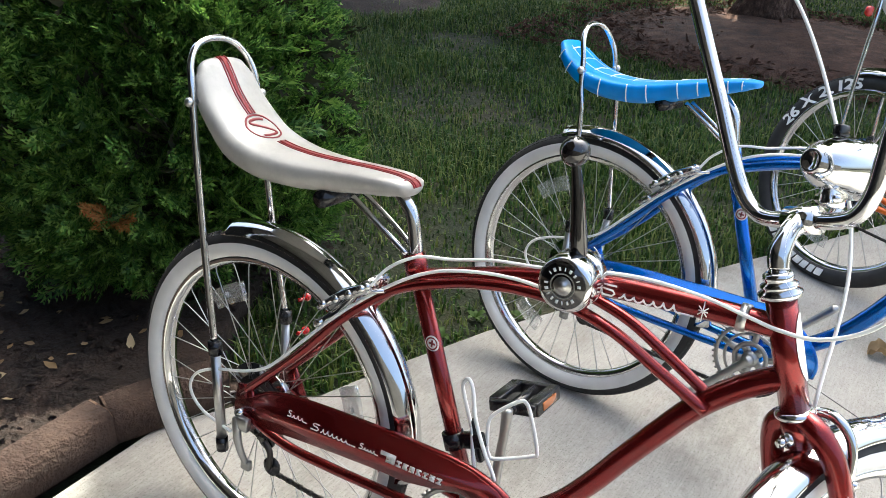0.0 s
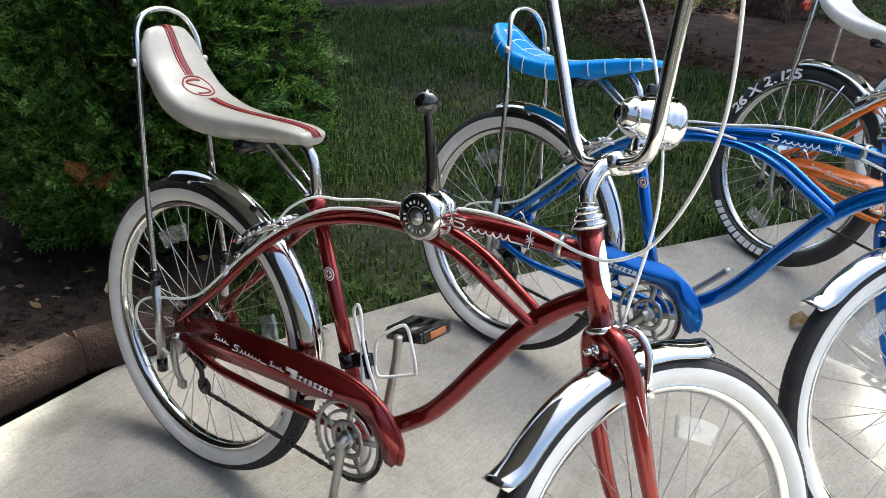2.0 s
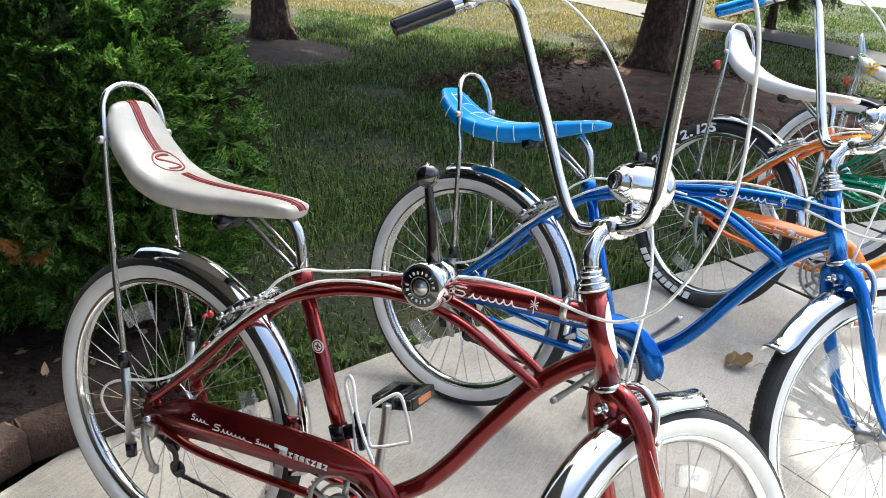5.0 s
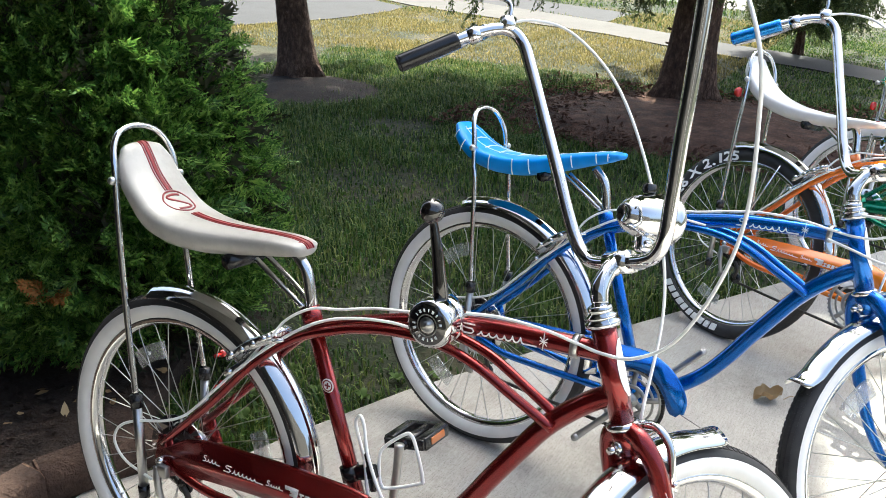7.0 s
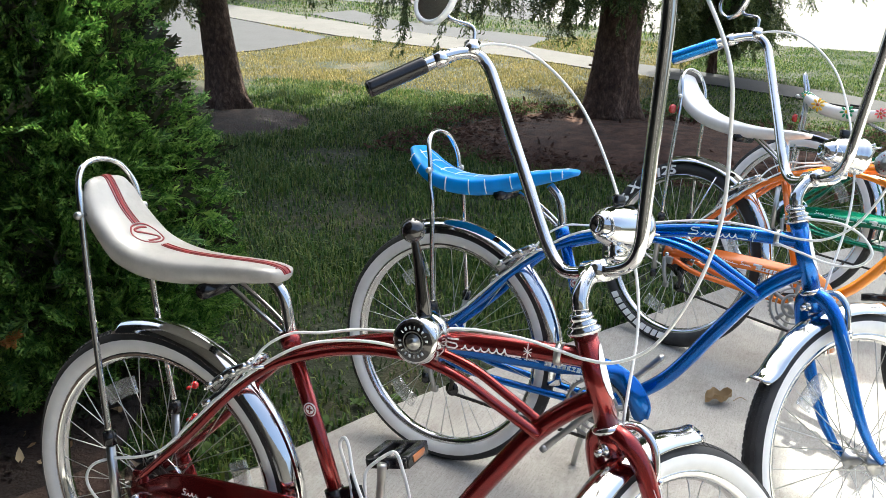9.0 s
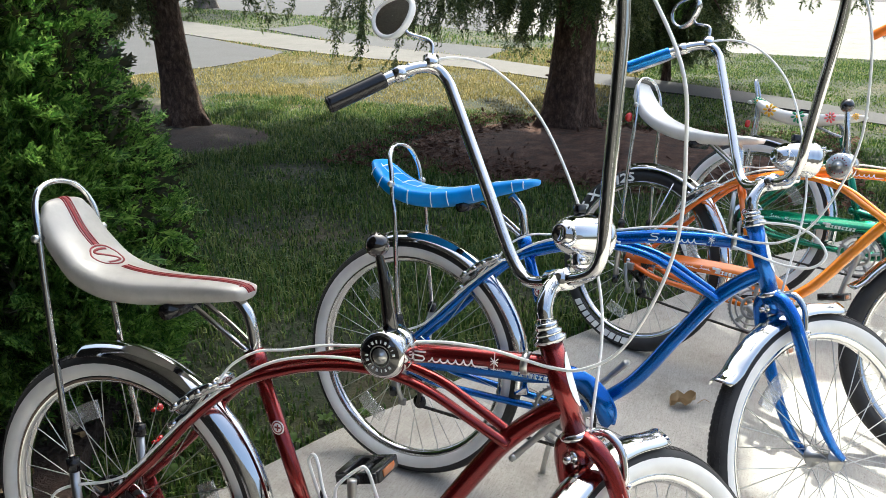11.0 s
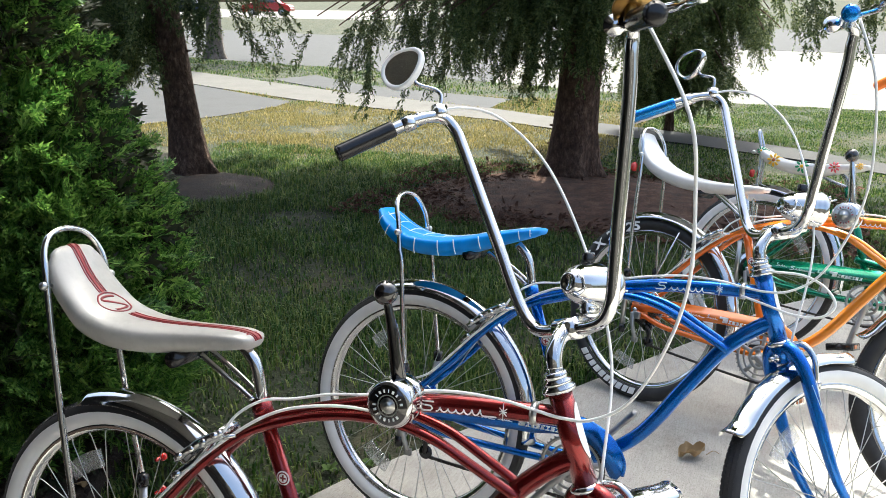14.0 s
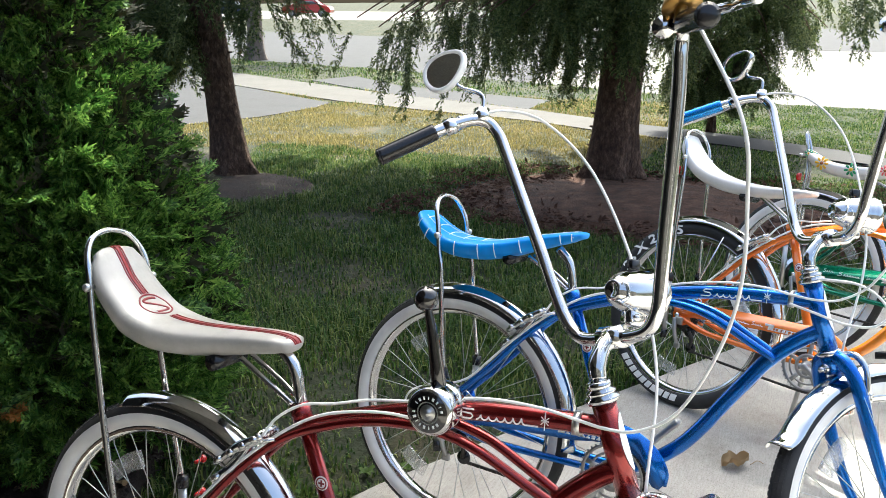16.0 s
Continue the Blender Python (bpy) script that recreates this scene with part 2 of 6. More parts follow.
def thing(name, label, category, m=None, group="", kind=""):
    ob = new(name)
    ob.empty_display_size = 0.05
    if m is not None:
        ob.matrix_basis = m
    return tagged(ob, label, category, group, kind)


def join(*geos):
    V, Fs = [], []
    for v, f in geos:
        o = len(V)
        V += [tuple(p) for p in v]
        Fs += [tuple(i + o for i in q) for q in f]
    return V, Fs


def moved(geo, m):
    return [tuple(m @ Vector(v)) for v in geo[0]], geo[1]


def curve(pts, n=8):
    """Catmull-Rom through the control points."""
    P = [Vector(p) for p in pts]
    P = [P[0] * 2 - P[1]] + P + [P[-1] * 2 - P[-2]]
    out = []
    for i in range(1, len(P) - 2):
        for k in range(n):
            u = k / n
            a, b, c, d = P[i - 1], P[i], P[i + 1], P[i + 2]
            out.append(0.5 * (2 * b + (c - a) * u + (2 * a - 5 * b + 4 * c - d) * u * u + (3 * b - a - 3 * c + d) * u ** 3))
    out.append(P[-2])
    return out


def tube(pts, r, seg=10, n=8, smooth=True, caps=True):
    """A round bar along points; r is one radius, or one for each end, or one for each point."""
    C = curve(pts, n) if smooth and len(pts) > 2 else [Vector(p) for p in pts]
    N = len(C)
    if isinstance(r, (tuple, list)):
        rr = np.interp(np.linspace(0, 1, N), np.linspace(0, 1, len(r)), r)
    else:
        rr = [r] * N
    V, Fs = [], []
    up = None
    for i, p in enumerate(C):
        t = (C[min(i + 1, N - 1)] - C[max(i - 1, 0)]).normalized()
        if up is None:
            up = Vector((0, 1, 0)) if abs(t.y) < 0.9 else Vector((0, 0, 1))
        up = (up - t * up.dot(t)).normalized()
        w = t.cross(up)
        for k in range(seg):
            a = 2 * math.pi * k / seg
            V.append(p + (up * math.cos(a) + w * math.sin(a)) * rr[i])
    for i in range(N - 1):
        for k in range(seg):
            a, b = i * seg + k, i * seg + (k + 1) % seg
            Fs.append((a, a + seg, b + seg, b))
    if caps:
        Fs.append(tuple(range(seg)))
        Fs.append(tuple((N - 1) * seg + k for k in reversed(range(seg))))
    return V, Fs


def lathe(profile, seg=48, axis="y", closed=False, a0=0.0, a1=2 * math.pi):
    """Turn (radius, along) points about an axis; closed joins the profile's ends."""
    full = abs(a1 - a0) > 6.28
    n = seg if full else seg + 1
    V, Fs = [], []
    for k in range(n):
        a = a0 + (a1 - a0) * k / seg
        c, s = math.cos(a), math.sin(a)
        for r, h in profile:
            V.append((r * c, h, r * s) if axis == "y" else ((r * c, r * s, h) if axis == "z" else (h, r * c, r * s)))
    m = len(profile)
    for k in range(seg):
        k2 = (k + 1) % n
        for j in range(m if closed else m - 1):
            j2 = (j + 1) % m
            Fs.append((k * m + j, k2 * m + j, k2 * m + j2, k * m + j2))
    return V, Fs


def box(x, y, z, bevel=0.0, at=(0, 0, 0)):
    """A bevelled block."""
    bm = bmesh.new()
    bmesh.ops.create_cube(bm, size=1.0, matrix=Matrix.Translation(at) @ Matrix.Diagonal((x, y, z, 1)))
    if bevel:
        bmesh.ops.bevel(bm, geom=bm.edges[:], offset=bevel, segments=2, affect="EDGES", profile=0.5)
    bm.verts.index_update()
    V = [tuple(v.co) for v in bm.verts]
    Fs = [tuple(v.index for v in f.verts) for f in bm.faces]
    bm.free()
    return V, Fs


def ball(r, at=(0, 0, 0), sx=1, sy=1, sz=1, seg=16, rings=10):
    V, Fs = lathe([(r * math.sin(math.pi * i / rings), -r * math.cos(math.pi * i / rings)) for i in range(rings + 1)], seg, "z")
    return [(at[0] + x * sx, at[1] + y * sy, at[2] + z * sz) for x, y, z in V], Fs


def plate(outline, y0, y1):
    """A flat plate: an outline in x and z, between two heights in y."""
    n = len(outline)
    V = [(x, y0, z) for x, z in outline] + [(x, y1, z) for x, z in outline]
    Fs = [tuple(range(n)), tuple(range(2 * n - 1, n - 1, -1))]
    Fs += [(i, i + n, (i + 1) % n + n, (i + 1) % n) for i in range(n)]
    return V, Fs


# ---- bicycles ----
R = 0.335                       # outer radius of a 26 inch tyre
UPM = Matrix.Translation((0, 0, R))
HEAD_A = radians(70)            # head angle
HEAD = Vector((0.903, 0, 0.353))        # lower end of the head tube, from the rear hub
AX = Vector((-math.cos(HEAD_A), 0, math.sin(HEAD_A)))
FW = Vector((math.sin(HEAD_A), 0, math.cos(HEAD_A)))
HUB_F = Vector((1.088, 0, -0.010))


def steer(deg):
    return UPM @ Matrix.Translation(HEAD) @ Matrix.Rotation(radians(deg), 4, AX) @ Matrix.Translation(-HEAD)


def arc_section(cr, sr, p0, p1, n):
    return [(cr + sr * math.cos(math.radians(p)), sr * math.sin(math.radians(p))) for p in np.linspace(p0, p1, n)]


tyre_me = mesh("tyre", *lathe(arc_section(0.3075, 0.0268, -150, 150, 22), 72))
tyre_me.materials.append(TYRE)
knobs = []
for i in range(150):
    a = 2 * math.pi * i / 150
    for j, p in enumerate((-34, -12, 12, 34)):
        q = math.radians(p)
        rr, yy = 0.3075 + 0.0271 * math.cos(q), 0.0271 * math.sin(q)
        a2 = a + (0.012 if j % 2 else 0)
        w, h = 0.0048, 0.0042
        t = Vector((-math.sin(a2), 0, math.cos(a2)))
        o = Vector((math.cos(a2) * math.cos(q), math.sin(q), math.sin(a2) * math.cos(q)))
        c = Vector((rr * math.cos(a2), yy, rr * math.sin(a2)))
        s = o.cross(t)
        top = [c + t * w * u + s * h * v + o * 0.0006 for u, v in ((-1, -1), (1, -1), (1, 1), (-1, 1))]
        bot = [p_ - o * 0.0025 for p_ in top]
        knobs.append((top + bot, [(0, 1, 2, 3), (0, 4, 5, 1), (1, 5, 6, 2), (2, 6, 7, 3), (3, 7, 4, 0)]))
tread_me = mesh("tread", *join(*knobs), smooth=False)
tread_me.materials.append(TYRE)
wall_me = mesh("whitewall", *join(lathe(arc_section(0.3075, 0.0276, 77, 148, 10), 72), lathe(arc_section(0.3075, 0.0276, -77, -148, 10), 72)))
wall_me.materials.append(WHITEWALL)
rim_me = mesh("wheel", *lathe([(0.2885, -0.0165), (0.2885, -0.0145), (0.2845, -0.0135), (0.281, -0.0125), (0.276, -0.009), (0.273, 0),
                               (0.276, 0.009), (0.281, 0.0125), (0.2845, 0.0135), (0.2885, 0.0145), (0.2885, 0.0165), (0.281, 0.0168),
                               (0.272, 0.012), (0.2685, 0), (0.272, -0.012), (0.281, -0.0168)], 72, closed=True))
rim_me.materials.append(CHROME)
hub_me = mesh("hub", *lathe([(0.002, -0.062), (0.0045, -0.06), (0.0045, -0.05), (0.010, -0.048), (0.012, -0.036), (0.026, -0.034), (0.026, -0.031), (0.013, -0.027),
                             (0.011, 0), (0.013, 0.027), (0.026, 0.031), (0.026, 0.034), (0.012, 0.036), (0.010, 0.048), (0.0045, 0.05), (0.0045, 0.06), (0.002, 0.062)], 20))
hub_me.materials.append(STEEL)
spoke_mes = []
for side in (-1, 1):
    for lean in (-1, 1):
        a = lean * 0.62
        v, f = tube([(0.024 * math.cos(a), side * 0.0325, 0.024 * math.sin(a)), (0.262, side * 0.004, 0), (0.271, 0, 0)], (0.0011, 0.0011, 0.002), 5, smooth=False)
        me = mesh("spoke", v, f)
        me.materials.append(STEEL)
        spoke_mes.append(me)
refl_me = mesh("wheel_reflector", *join(
    ([(r * math.cos(a), y, r * math.sin(a)) for y in (-0.006, 0.004) for r in (0.195, 0.232) for a in np.linspace(-0.2, 0.2, 9)],
     [(i, i + 1, i + 10, i + 9) for i in range(8)] + [(18 + i, 27 + i, 28 + i, 19 + i) for i in range(8)]
     + [(i, i + 18, i + 19, i + 1) for i in range(8)] + [(9 + i, 10 + i, 28 + i, 27 + i) for i in range(8)] + [(0, 9, 27, 18), (8, 26, 35, 17)]),
    ball(0.006, (0.213, -0.006, 0))), smooth=False)
refl_me.materials.append(CLEAR)


def letters_on_tyre(text, a_mid, parent, height=0.022, radius=0.302):
    """Raised white lettering set round the right-hand wall of a tyre."""
    step = 0.096
    for i, ch in enumerate(text):
        if ch == " ":
            continue
        cu = bpy.data.curves.new("letter", "FONT")
        cu.body, cu.size, cu.extrude, cu.offset = ch, height * 1.75, 0.0006, 0.0013
        cu.align_x, cu.align_y = "CENTER", "CENTER"
        tmp = bpy.data.objects.new("tmp", cu)
        me = bpy.data.meshes.new_from_object(tmp)
        bpy.data.objects.remove(tmp)
        a = a_mid - (i - (len(text) - 1) / 2) * step
        me.materials.clear()
        m = Matrix.Rotation(-(a - math.pi / 2), 4, "Y") @ Matrix.Translation((0, -0.0272, radius)) @ Matrix.Rotation(radians(90 + 4), 4, "X") @ Matrix(((1.5, 0.35, 0, 0), (0, 1, 0, 0), (0, 0, 1, 0), (0, 0, 0, 1)))
        part("letter", me, WHITE, parent, m=m)


def bars_on_tyre(n, a_mid, parent, height=0.024, radius=0.303):
    """A brand name on a tyre, as plain white slanted blocks."""
    for i in range(n):
        a = a_mid - (i - (n - 1) / 2) * 0.092
        v, f = box((0.024, 0.020, 0.022)[i % 3], 0.0012, height, 0.002)
        m = Matrix.Rotation(-(a - math.pi / 2), 4, "Y") @ Matrix.Translation((0, -0.0272, radius)) @ Matrix.Rotation(radians(4), 4, "X")
        part("name_block", ([(x + 0.25 * z, y, z) for x, y, z in v], f), WHITE, parent, m=m)


def wheel(bike, m, white, refl, phase):
    w = part("wheel", rim_me, CHROME, bike, "chromed spoked wheel rim", m)
    part("tyre", tyre_me, TYRE, w, "black rubber tyre")
    part("tread", tread_me, TYRE, w)
    if white:
        part("whitewall", wall_me, WHITEWALL, w, "white rubber tyre wall")
    part("hub", hub_me, STEEL, w)
    for k in range(36):
        side = k % 2
        lean = (k // 2) % 2
        a = 2 * math.pi * k / 36 + phase
        part("spoke", spoke_mes[side * 2 + lean], STEEL, w, m=Matrix.Rotation(-a, 4, "Y"))
    for a in refl:
        part("wheel_reflector", refl_me, CLEAR, w, "clear plastic spoke reflector", Matrix.Rotation(-radians(a), 4, "Y"))
    return w


def fender_geo(a0, a1, rad=0.352, half=0.034, flare=0.0):
    """A rolled mudguard: an arch across, swept about the hub, with thickness."""
    prof = []
    for p in np.linspace(-1, 1, 11):
        prof.append((rad - 0.022 * abs(p) ** 2.4 + (0.0022 if abs(p) < 0.22 else 0), half * p))
    inner = [(r - 0.0016, y * 0.97) for r, y in reversed(prof)]
    V, Fs = lathe(prof + inner, 40, closed=True, a0=radians(a0), a1=radians(a1))
    m = len(prof) * 2
    n = len(V) // m
    for k in range(n):                       # tips turn slightly outwards
        u = k / (n - 1)
        lift = flare * max(0.0, (u - 0.88) / 0.12) ** 2 + 0.35 * flare * max(0.0, (0.1 - u) / 0.1) ** 2
        a = radians(a0) + (radians(a1) - radians(a0)) * u
        for j in range(m):
            x, y, z = V[k * m + j]
            V[k * m + j] = (x + lift * math.cos(a), y, z + lift * math.sin(a))
    Fs.append(tuple(range(m)))
    Fs.append(tuple((n - 1) * m + j for j in reversed(range(m))))
    return V, Fs


class Seat:
    """A banana seat: a padded section swept along its spine."""

    def __init__(self, rows):
        n = 40
        t = np.linspace(0, 1, n)
        k = np.linspace(0, 1, len(rows))
        A = np.array(rows, float)
        C = curve([(a[0], 0, a[1]) for a in rows], 10)
        C = [C[int(round(i * (len(C) - 1) / (n - 1)))] for i in range(n)]
        self.C, self.n = C, n
        self.w = np.interp(t, k, A[:, 2])
        self.h = np.interp(t, k, A[:, 3])

    def at(self, i, v, lift=0.0):
        """A point of the top: station i, v from -1 (right) to 1 (left)."""
        over = min(max(-i, i - (self.n - 1)), 0.97)
        i0 = int(min(max(i, 0), self.n - 1.001))
        u = min(max(i - i0, 0.0), 1.0)
        P = self.C[i0].lerp(self.C[i0 + 1], u)
        T = (self.C[i0 + 1] - self.C[i0]).normalized()
        N = Vector((-T.z, 0, T.x))
        w = self.w[i0] * (1 - u) + self.w[i0 + 1] * u
        drop = 0.014 * abs(v) ** 3
        if over > 0:        # over the domed end
            P = P + T * (self.h[i0] * 0.5 * over + lift) * (1 if i > 0 else -1) - N * 0.40 * self.h[i0] * (1 - math.sqrt(1 - over * over))
        return P + Vector((0, w * v, 0)) + N * (lift - drop)

    def body(self):
        V, Fs, m = [], [], 24
        for i in range(self.n):
            P = self.C[i]
            T = (self.C[min(i + 1, self.n - 1)] - self.C[max(i - 1, 0)]).normalized()
            N = Vector((-T.z, 0, T.x))
            w, h = self.w[i], self.h[i]
            for k in range(m):
                a = 2 * math.pi * k / m
                c, s = math.cos(a), math.sin(a)
                y = w * (abs(c) ** 0.62) * (1 if c >= 0 else -1)
                if s >= 0:
                    z = -0.34 * h + 0.34 * h * (s ** 0.75)
                else:
                    z = -0.34 * h - 0.66 * h * (abs(s) ** 0.55)
                    y *= 1 - 0.16 * abs(s)
                V.append(P + Vector((0, y, 0)) + N * z)
        for i in range(self.n - 1):
            for k in range(m):
                a, b = i * m + k, i * m + (k + 1) % m
                Fs.append((a, b, b + m, a + m))
        for i0, sg in ((0, -1), (self.n - 1, 1)):
            c = sum((V[i0 * m + k] for k in range(m)), Vector()) / m
            T = (self.C[1] - self.C[0] if i0 == 0 else self.C[-1] - self.C[-2]).normalized() * sg
            last = [i0 * m + k for k in range(m)]
            for f in (0.35, 0.65, 0.87):
                ring = []
                for k in range(m):
                    V.append(V[i0 * m + k].lerp(c, 1 - math.sqrt(1 - f * f)) + T * self.h[i0] * 0.5 * f)
                    ring.append(len(V) - 1)
                for k in range(m):
                    q = (last[k], ring[k], ring[(k + 1) % m], last[(k + 1) % m])
                    Fs.append(q if sg < 0 else q[::-1])
                last = ring
            V.append(c + T * self.h[i0] * 0.5)
            for k in range(m):
                q = (last[k], len(V) - 1, last[(k + 1) % m])
                Fs.append(q if sg < 0 else q[::-1])
        return V, Fs

    def ribbon(self, path, width, lift=0.0012):
        """A thin printed stroke along (station, v) points on the top."""
        P = [self.at(i, v, lift) for i, v in path]
        V = []
        for i, p in enumerate(P):
            T = (P[min(i + 1, len(P) - 1)] - P[max(i - 1, 0)]).normalized()
            i0 = int(min(max(path[i][0], 0), self.n - 1.001))
            S = (self.C[i0 + 1] - self.C[i0]).normalized()
            N = Vector((-S.z, 0, S.x))
            if path[i][0] < 0 or path[i][0] > self.n - 1:
                a = math.asin(min(max(-path[i][0], path[i][0] - self.n + 1), 0.97))
                N = N * math.cos(a) + S * math.sin(a) * (1 if path[i][0] > 0 else -1)
            side = N.cross(T).normalized()
            V += [p - side * width, p + side * width, p + side * width - N * 0.0022, p - side * width - N * 0.0022]
        Fs = []
        for i in range(len(P) - 1):
            a = i * 4
            Fs += [(a, a + 4, a + 5, a + 1), (a + 1, a + 5, a + 6, a + 2), (a, a + 3, a + 7, a + 4)]
        return V, Fs


KICKED = [(-0.133, 0.620, 0.052, 0.036), (-0.121, 0.603, 0.065, 0.050), (-0.100, 0.573, 0.072, 0.056), (-0.070, 0.545, 0.075, 0.060), (-0.038, 0.523, 0.077, 0.066),
          (0.010, 0.509, 0.075, 0.064), (0.070, 0.504, 0.064, 0.058), (0.140, 0.506, 0.051, 0.050), (0.205, 0.510, 0.044, 0.042), (0.255, 0.511, 0.040, 0.035), (0.280, 0.508, 0.034, 0.028)]
FLAT = [(-0.140, 0.566, 0.044, 0.022), (-0.118, 0.549, 0.062, 0.038), (-0.085, 0.526, 0.071, 0.048), (-0.045, 0.508, 0.075, 0.053), (0.000, 0.498, 0.075, 0.054),
        (0.060, 0.494, 0.070, 0.052), (0.120, 0.499, 0.061, 0.048), (0.180, 0.508, 0.052, 0.042), (0.240, 0.519, 0.045, 0.034), (0.290, 0.528, 0.040, 0.026), (0.316, 0.529, 0.029, 0.017)]
LOWSEAT = [(x, z - 0.030 * max(0.0, (0.2 - x) / 0.34) + 0.006 * max(0.0, (x + 0.05) / 0.36), w, h) for x, z, w, h in FLAT]
SWEPT = [(-0.124, 0.622, 0.044, 0.022), (-0.106, 0.592, 0.062, 0.038), (-0.078, 0.562, 0.071, 0.048), (-0.045, 0.537, 0.075, 0.053), (0.000, 0.517, 0.075, 0.054),
         (0.058, 0.503, 0.070, 0.052), (0.120, 0.496, 0.061, 0.048), (0.187, 0.494, 0.052, 0.042), (0.25, 0.496, 0.045, 0.034), (0.315, 0.500, 0.040, 0.026), (0.352, 0.499, 0.029, 0.017)]


def flower(seat, i, v, r, parent, petal, core):
    P = []
    for k in range(8):
        a = 2 * math.pi * k / 8
        path = [(i + r * 55 * math.cos(a) * u, v + r * 12 * math.sin(a) * u) for u in (0.3, 0.55, 0.8, 1.0)]
        P.append(seat.ribbon(path, r * 0.22))
    part("printed_flower", join(*P), petal, parent, "printed flower")
    part("flower_centre", seat.ribbon([(i - r * 12, v), (i, v), (i + r * 12, v)], r * 0.28, 0.002), core, parent)


def make_seat(bike, style):
    if style == "cream":
        s = Seat(KICKED)
        b = part("seat", s.body(), CREAM, bike, "worn cream vinyl banana seat", UPM)
        st = [-0.9, -0.75, -0.5, -0.25] + [i for i in np.arange(0.0, 39.1, 1.0) if not 12.5 < i < 18.1] + [39.25, 39.5, 39.7, 39.85, 39.95]
        for run in ([i for i in st if i < 15], [i for i in st if i > 15]):
            part("stripe", s.ribbon([(i, 0) for i in run], 0.0048), TARTRED, b, "dark red stripe")
            for sg in (-1, 1):
                part("stripe", s.ribbon([(i, sg * 0.0088 / s.w[int(i)]) for i in run], 0.0012), TARTRED, b)
        ring = [(15.3 + 2.9 * math.cos(a), 0.42 * math.sin(a)) for a in np.linspace(0, 2 * math.pi, 29)]
        part("badge_ring", s.ribbon(ring, 0.0017), TARTRED, b)
        ess = [(15.3 + 1.9 * math.cos(q), 0.24 * math.sin(q * 2)) for q in np.linspace(-0.5, math.pi + 0.5, 31)]
        part("badge_mark", s.ribbon(ess, 0.0025), TARTRED, b)
        part("edge_piping", s.ribbon([(38.6, v) for v in np.linspace(-0.9, 0.9, 9)], 0.0012), TARTRED, b)
    elif style == "blue":
        s = Seat(LOWSEAT)
        b = part("seat", s.body(), BLUEVINYL, bike, "bright blue vinyl banana seat with white web lines", UPM)
        part("white_line", s.ribbon([(i, 0.42) for i in np.arange(2, 38, 1.0)], 0.0014), WHITE, b)
        part("white_line", s.ribbon([(i, -0.42) for i in np.arange(2, 38, 1.0)], 0.0014), WHITE, b)
        for i in (3, 7, 11, 15, 18.5, 22, 25.5, 29, 32.5, 35.5):
            part("white_line", s.ribbon([(i + 0.9 * abs(v), v) for v in np.linspace(-0.98, 0.98, 13)], 0.0015), WHITE, b)
            i0 = int(i + 0.9)
            T = (s.C[i0 + 1] - s.C[i0]).normalized()
            N = Vector((-T.z, 0, T.x))
            w, h = s.w[i0] * 1.005, s.h[i0]
            for sg in (-1, 1):
                pts = [s.C[i0] + Vector((0, sg * w * k, 0)) - N * h * d for k, d in ((0.975, 0.14), (1.003, 0.3), (1.0, 0.45), (0.965, 0.72), (0.9, 0.9))]
                part("white_line", tube(pts, 0.0014, 5, 3), WHITE, b)
    elif style == "white":
        s = Seat(SWEPT)
        b = part("seat", s.body(), WHITEVINYL, bike, "white vinyl banana seat with thin red piping", UPM)
        for sg in (-1, 1):
            part("piping", s.ribbon([(i, sg * 0.72) for i in np.arange(1.5, 38, 1.0)], 0.0016), TARTRED, b)
    else:
        s = Seat([(x * 0.92 + 0.02, 0.50 + (z - 0.50) * 0.6, w * 0.95, h * 0.95) for x, z, w, h in FLAT])
        b = part("seat", s.body(), WHITEVINYL, bike, "white vinyl banana seat printed with large flowers", UPM)
        for k, (i, v) in enumerate(((3, -0.3), (11, -0.55), (20, -0.5), (28, -0.5), (35, -0.3), (8, 0.5), (22, 0.45))):
            flower(s, i, v, 0.030, b, (PRINTGREEN, YELLOW, PRINTGREEN, PINK, YELLOW)[k % 5], (YELLOW, AMBER)[k % 2])
        for k, i in enumerate((3, 11, 20, 28, 35)):
            T = (s.C[i + 1] - s.C[i]).normalized()
            N = Vector((-T.z, 0, T.x))
            w, h = s.w[i] * 1.0, s.h[i]
            c = s.C[i] + Vector((0, -w, 0)) - N * h * 0.36
            r = min(0.026, h * 0.55)
            pet = []
            for q in range(8):
                a = 2 * math.pi * q / 8 + 0.2
                dr = T * math.cos(a) + N * math.sin(a)
                sd = T * -math.sin(a) + N * math.cos(a)
                y = Vector((0, -0.0022, 0))
                pp = [c + dr * r * u + sd * r * v + y + Vector((0, 0.010 * (dr.dot(N) * u) ** 2, 0)) for u, v in ((0.3, 0.0), (0.6, 0.17), (0.95, 0.14), (1.05, 0.0), (0.95, -0.14), (0.6, -0.17))]
                pet.append((pp + [p_ - y * 1.6 for p_ in pp], [(0, 1, 2, 3, 4, 5)] + [(e, e + 6, (e + 1) % 6 + 6, (e + 1) % 6) for e in range(6)]))
            part("printed_flower", join(*pet), (PRINTGREEN, YELLOW, PRINTGREEN, PINK, YELLOW)[k], b, "printed flower")
            part("flower_centre", ball(r * 0.26, tuple(c)), (YELLOW, AMBER)[k % 2], b)
    part("seat_rail", join(tube([(0.135, -0.045, 0.446), (0.135, 0.045, 0.446)], 0.015, 14, smooth=False), box(0.05, 0.05, 0.008, 0.002, (0.14, 0, 0.472))), BLACK, bike, m=UPM)
    return b


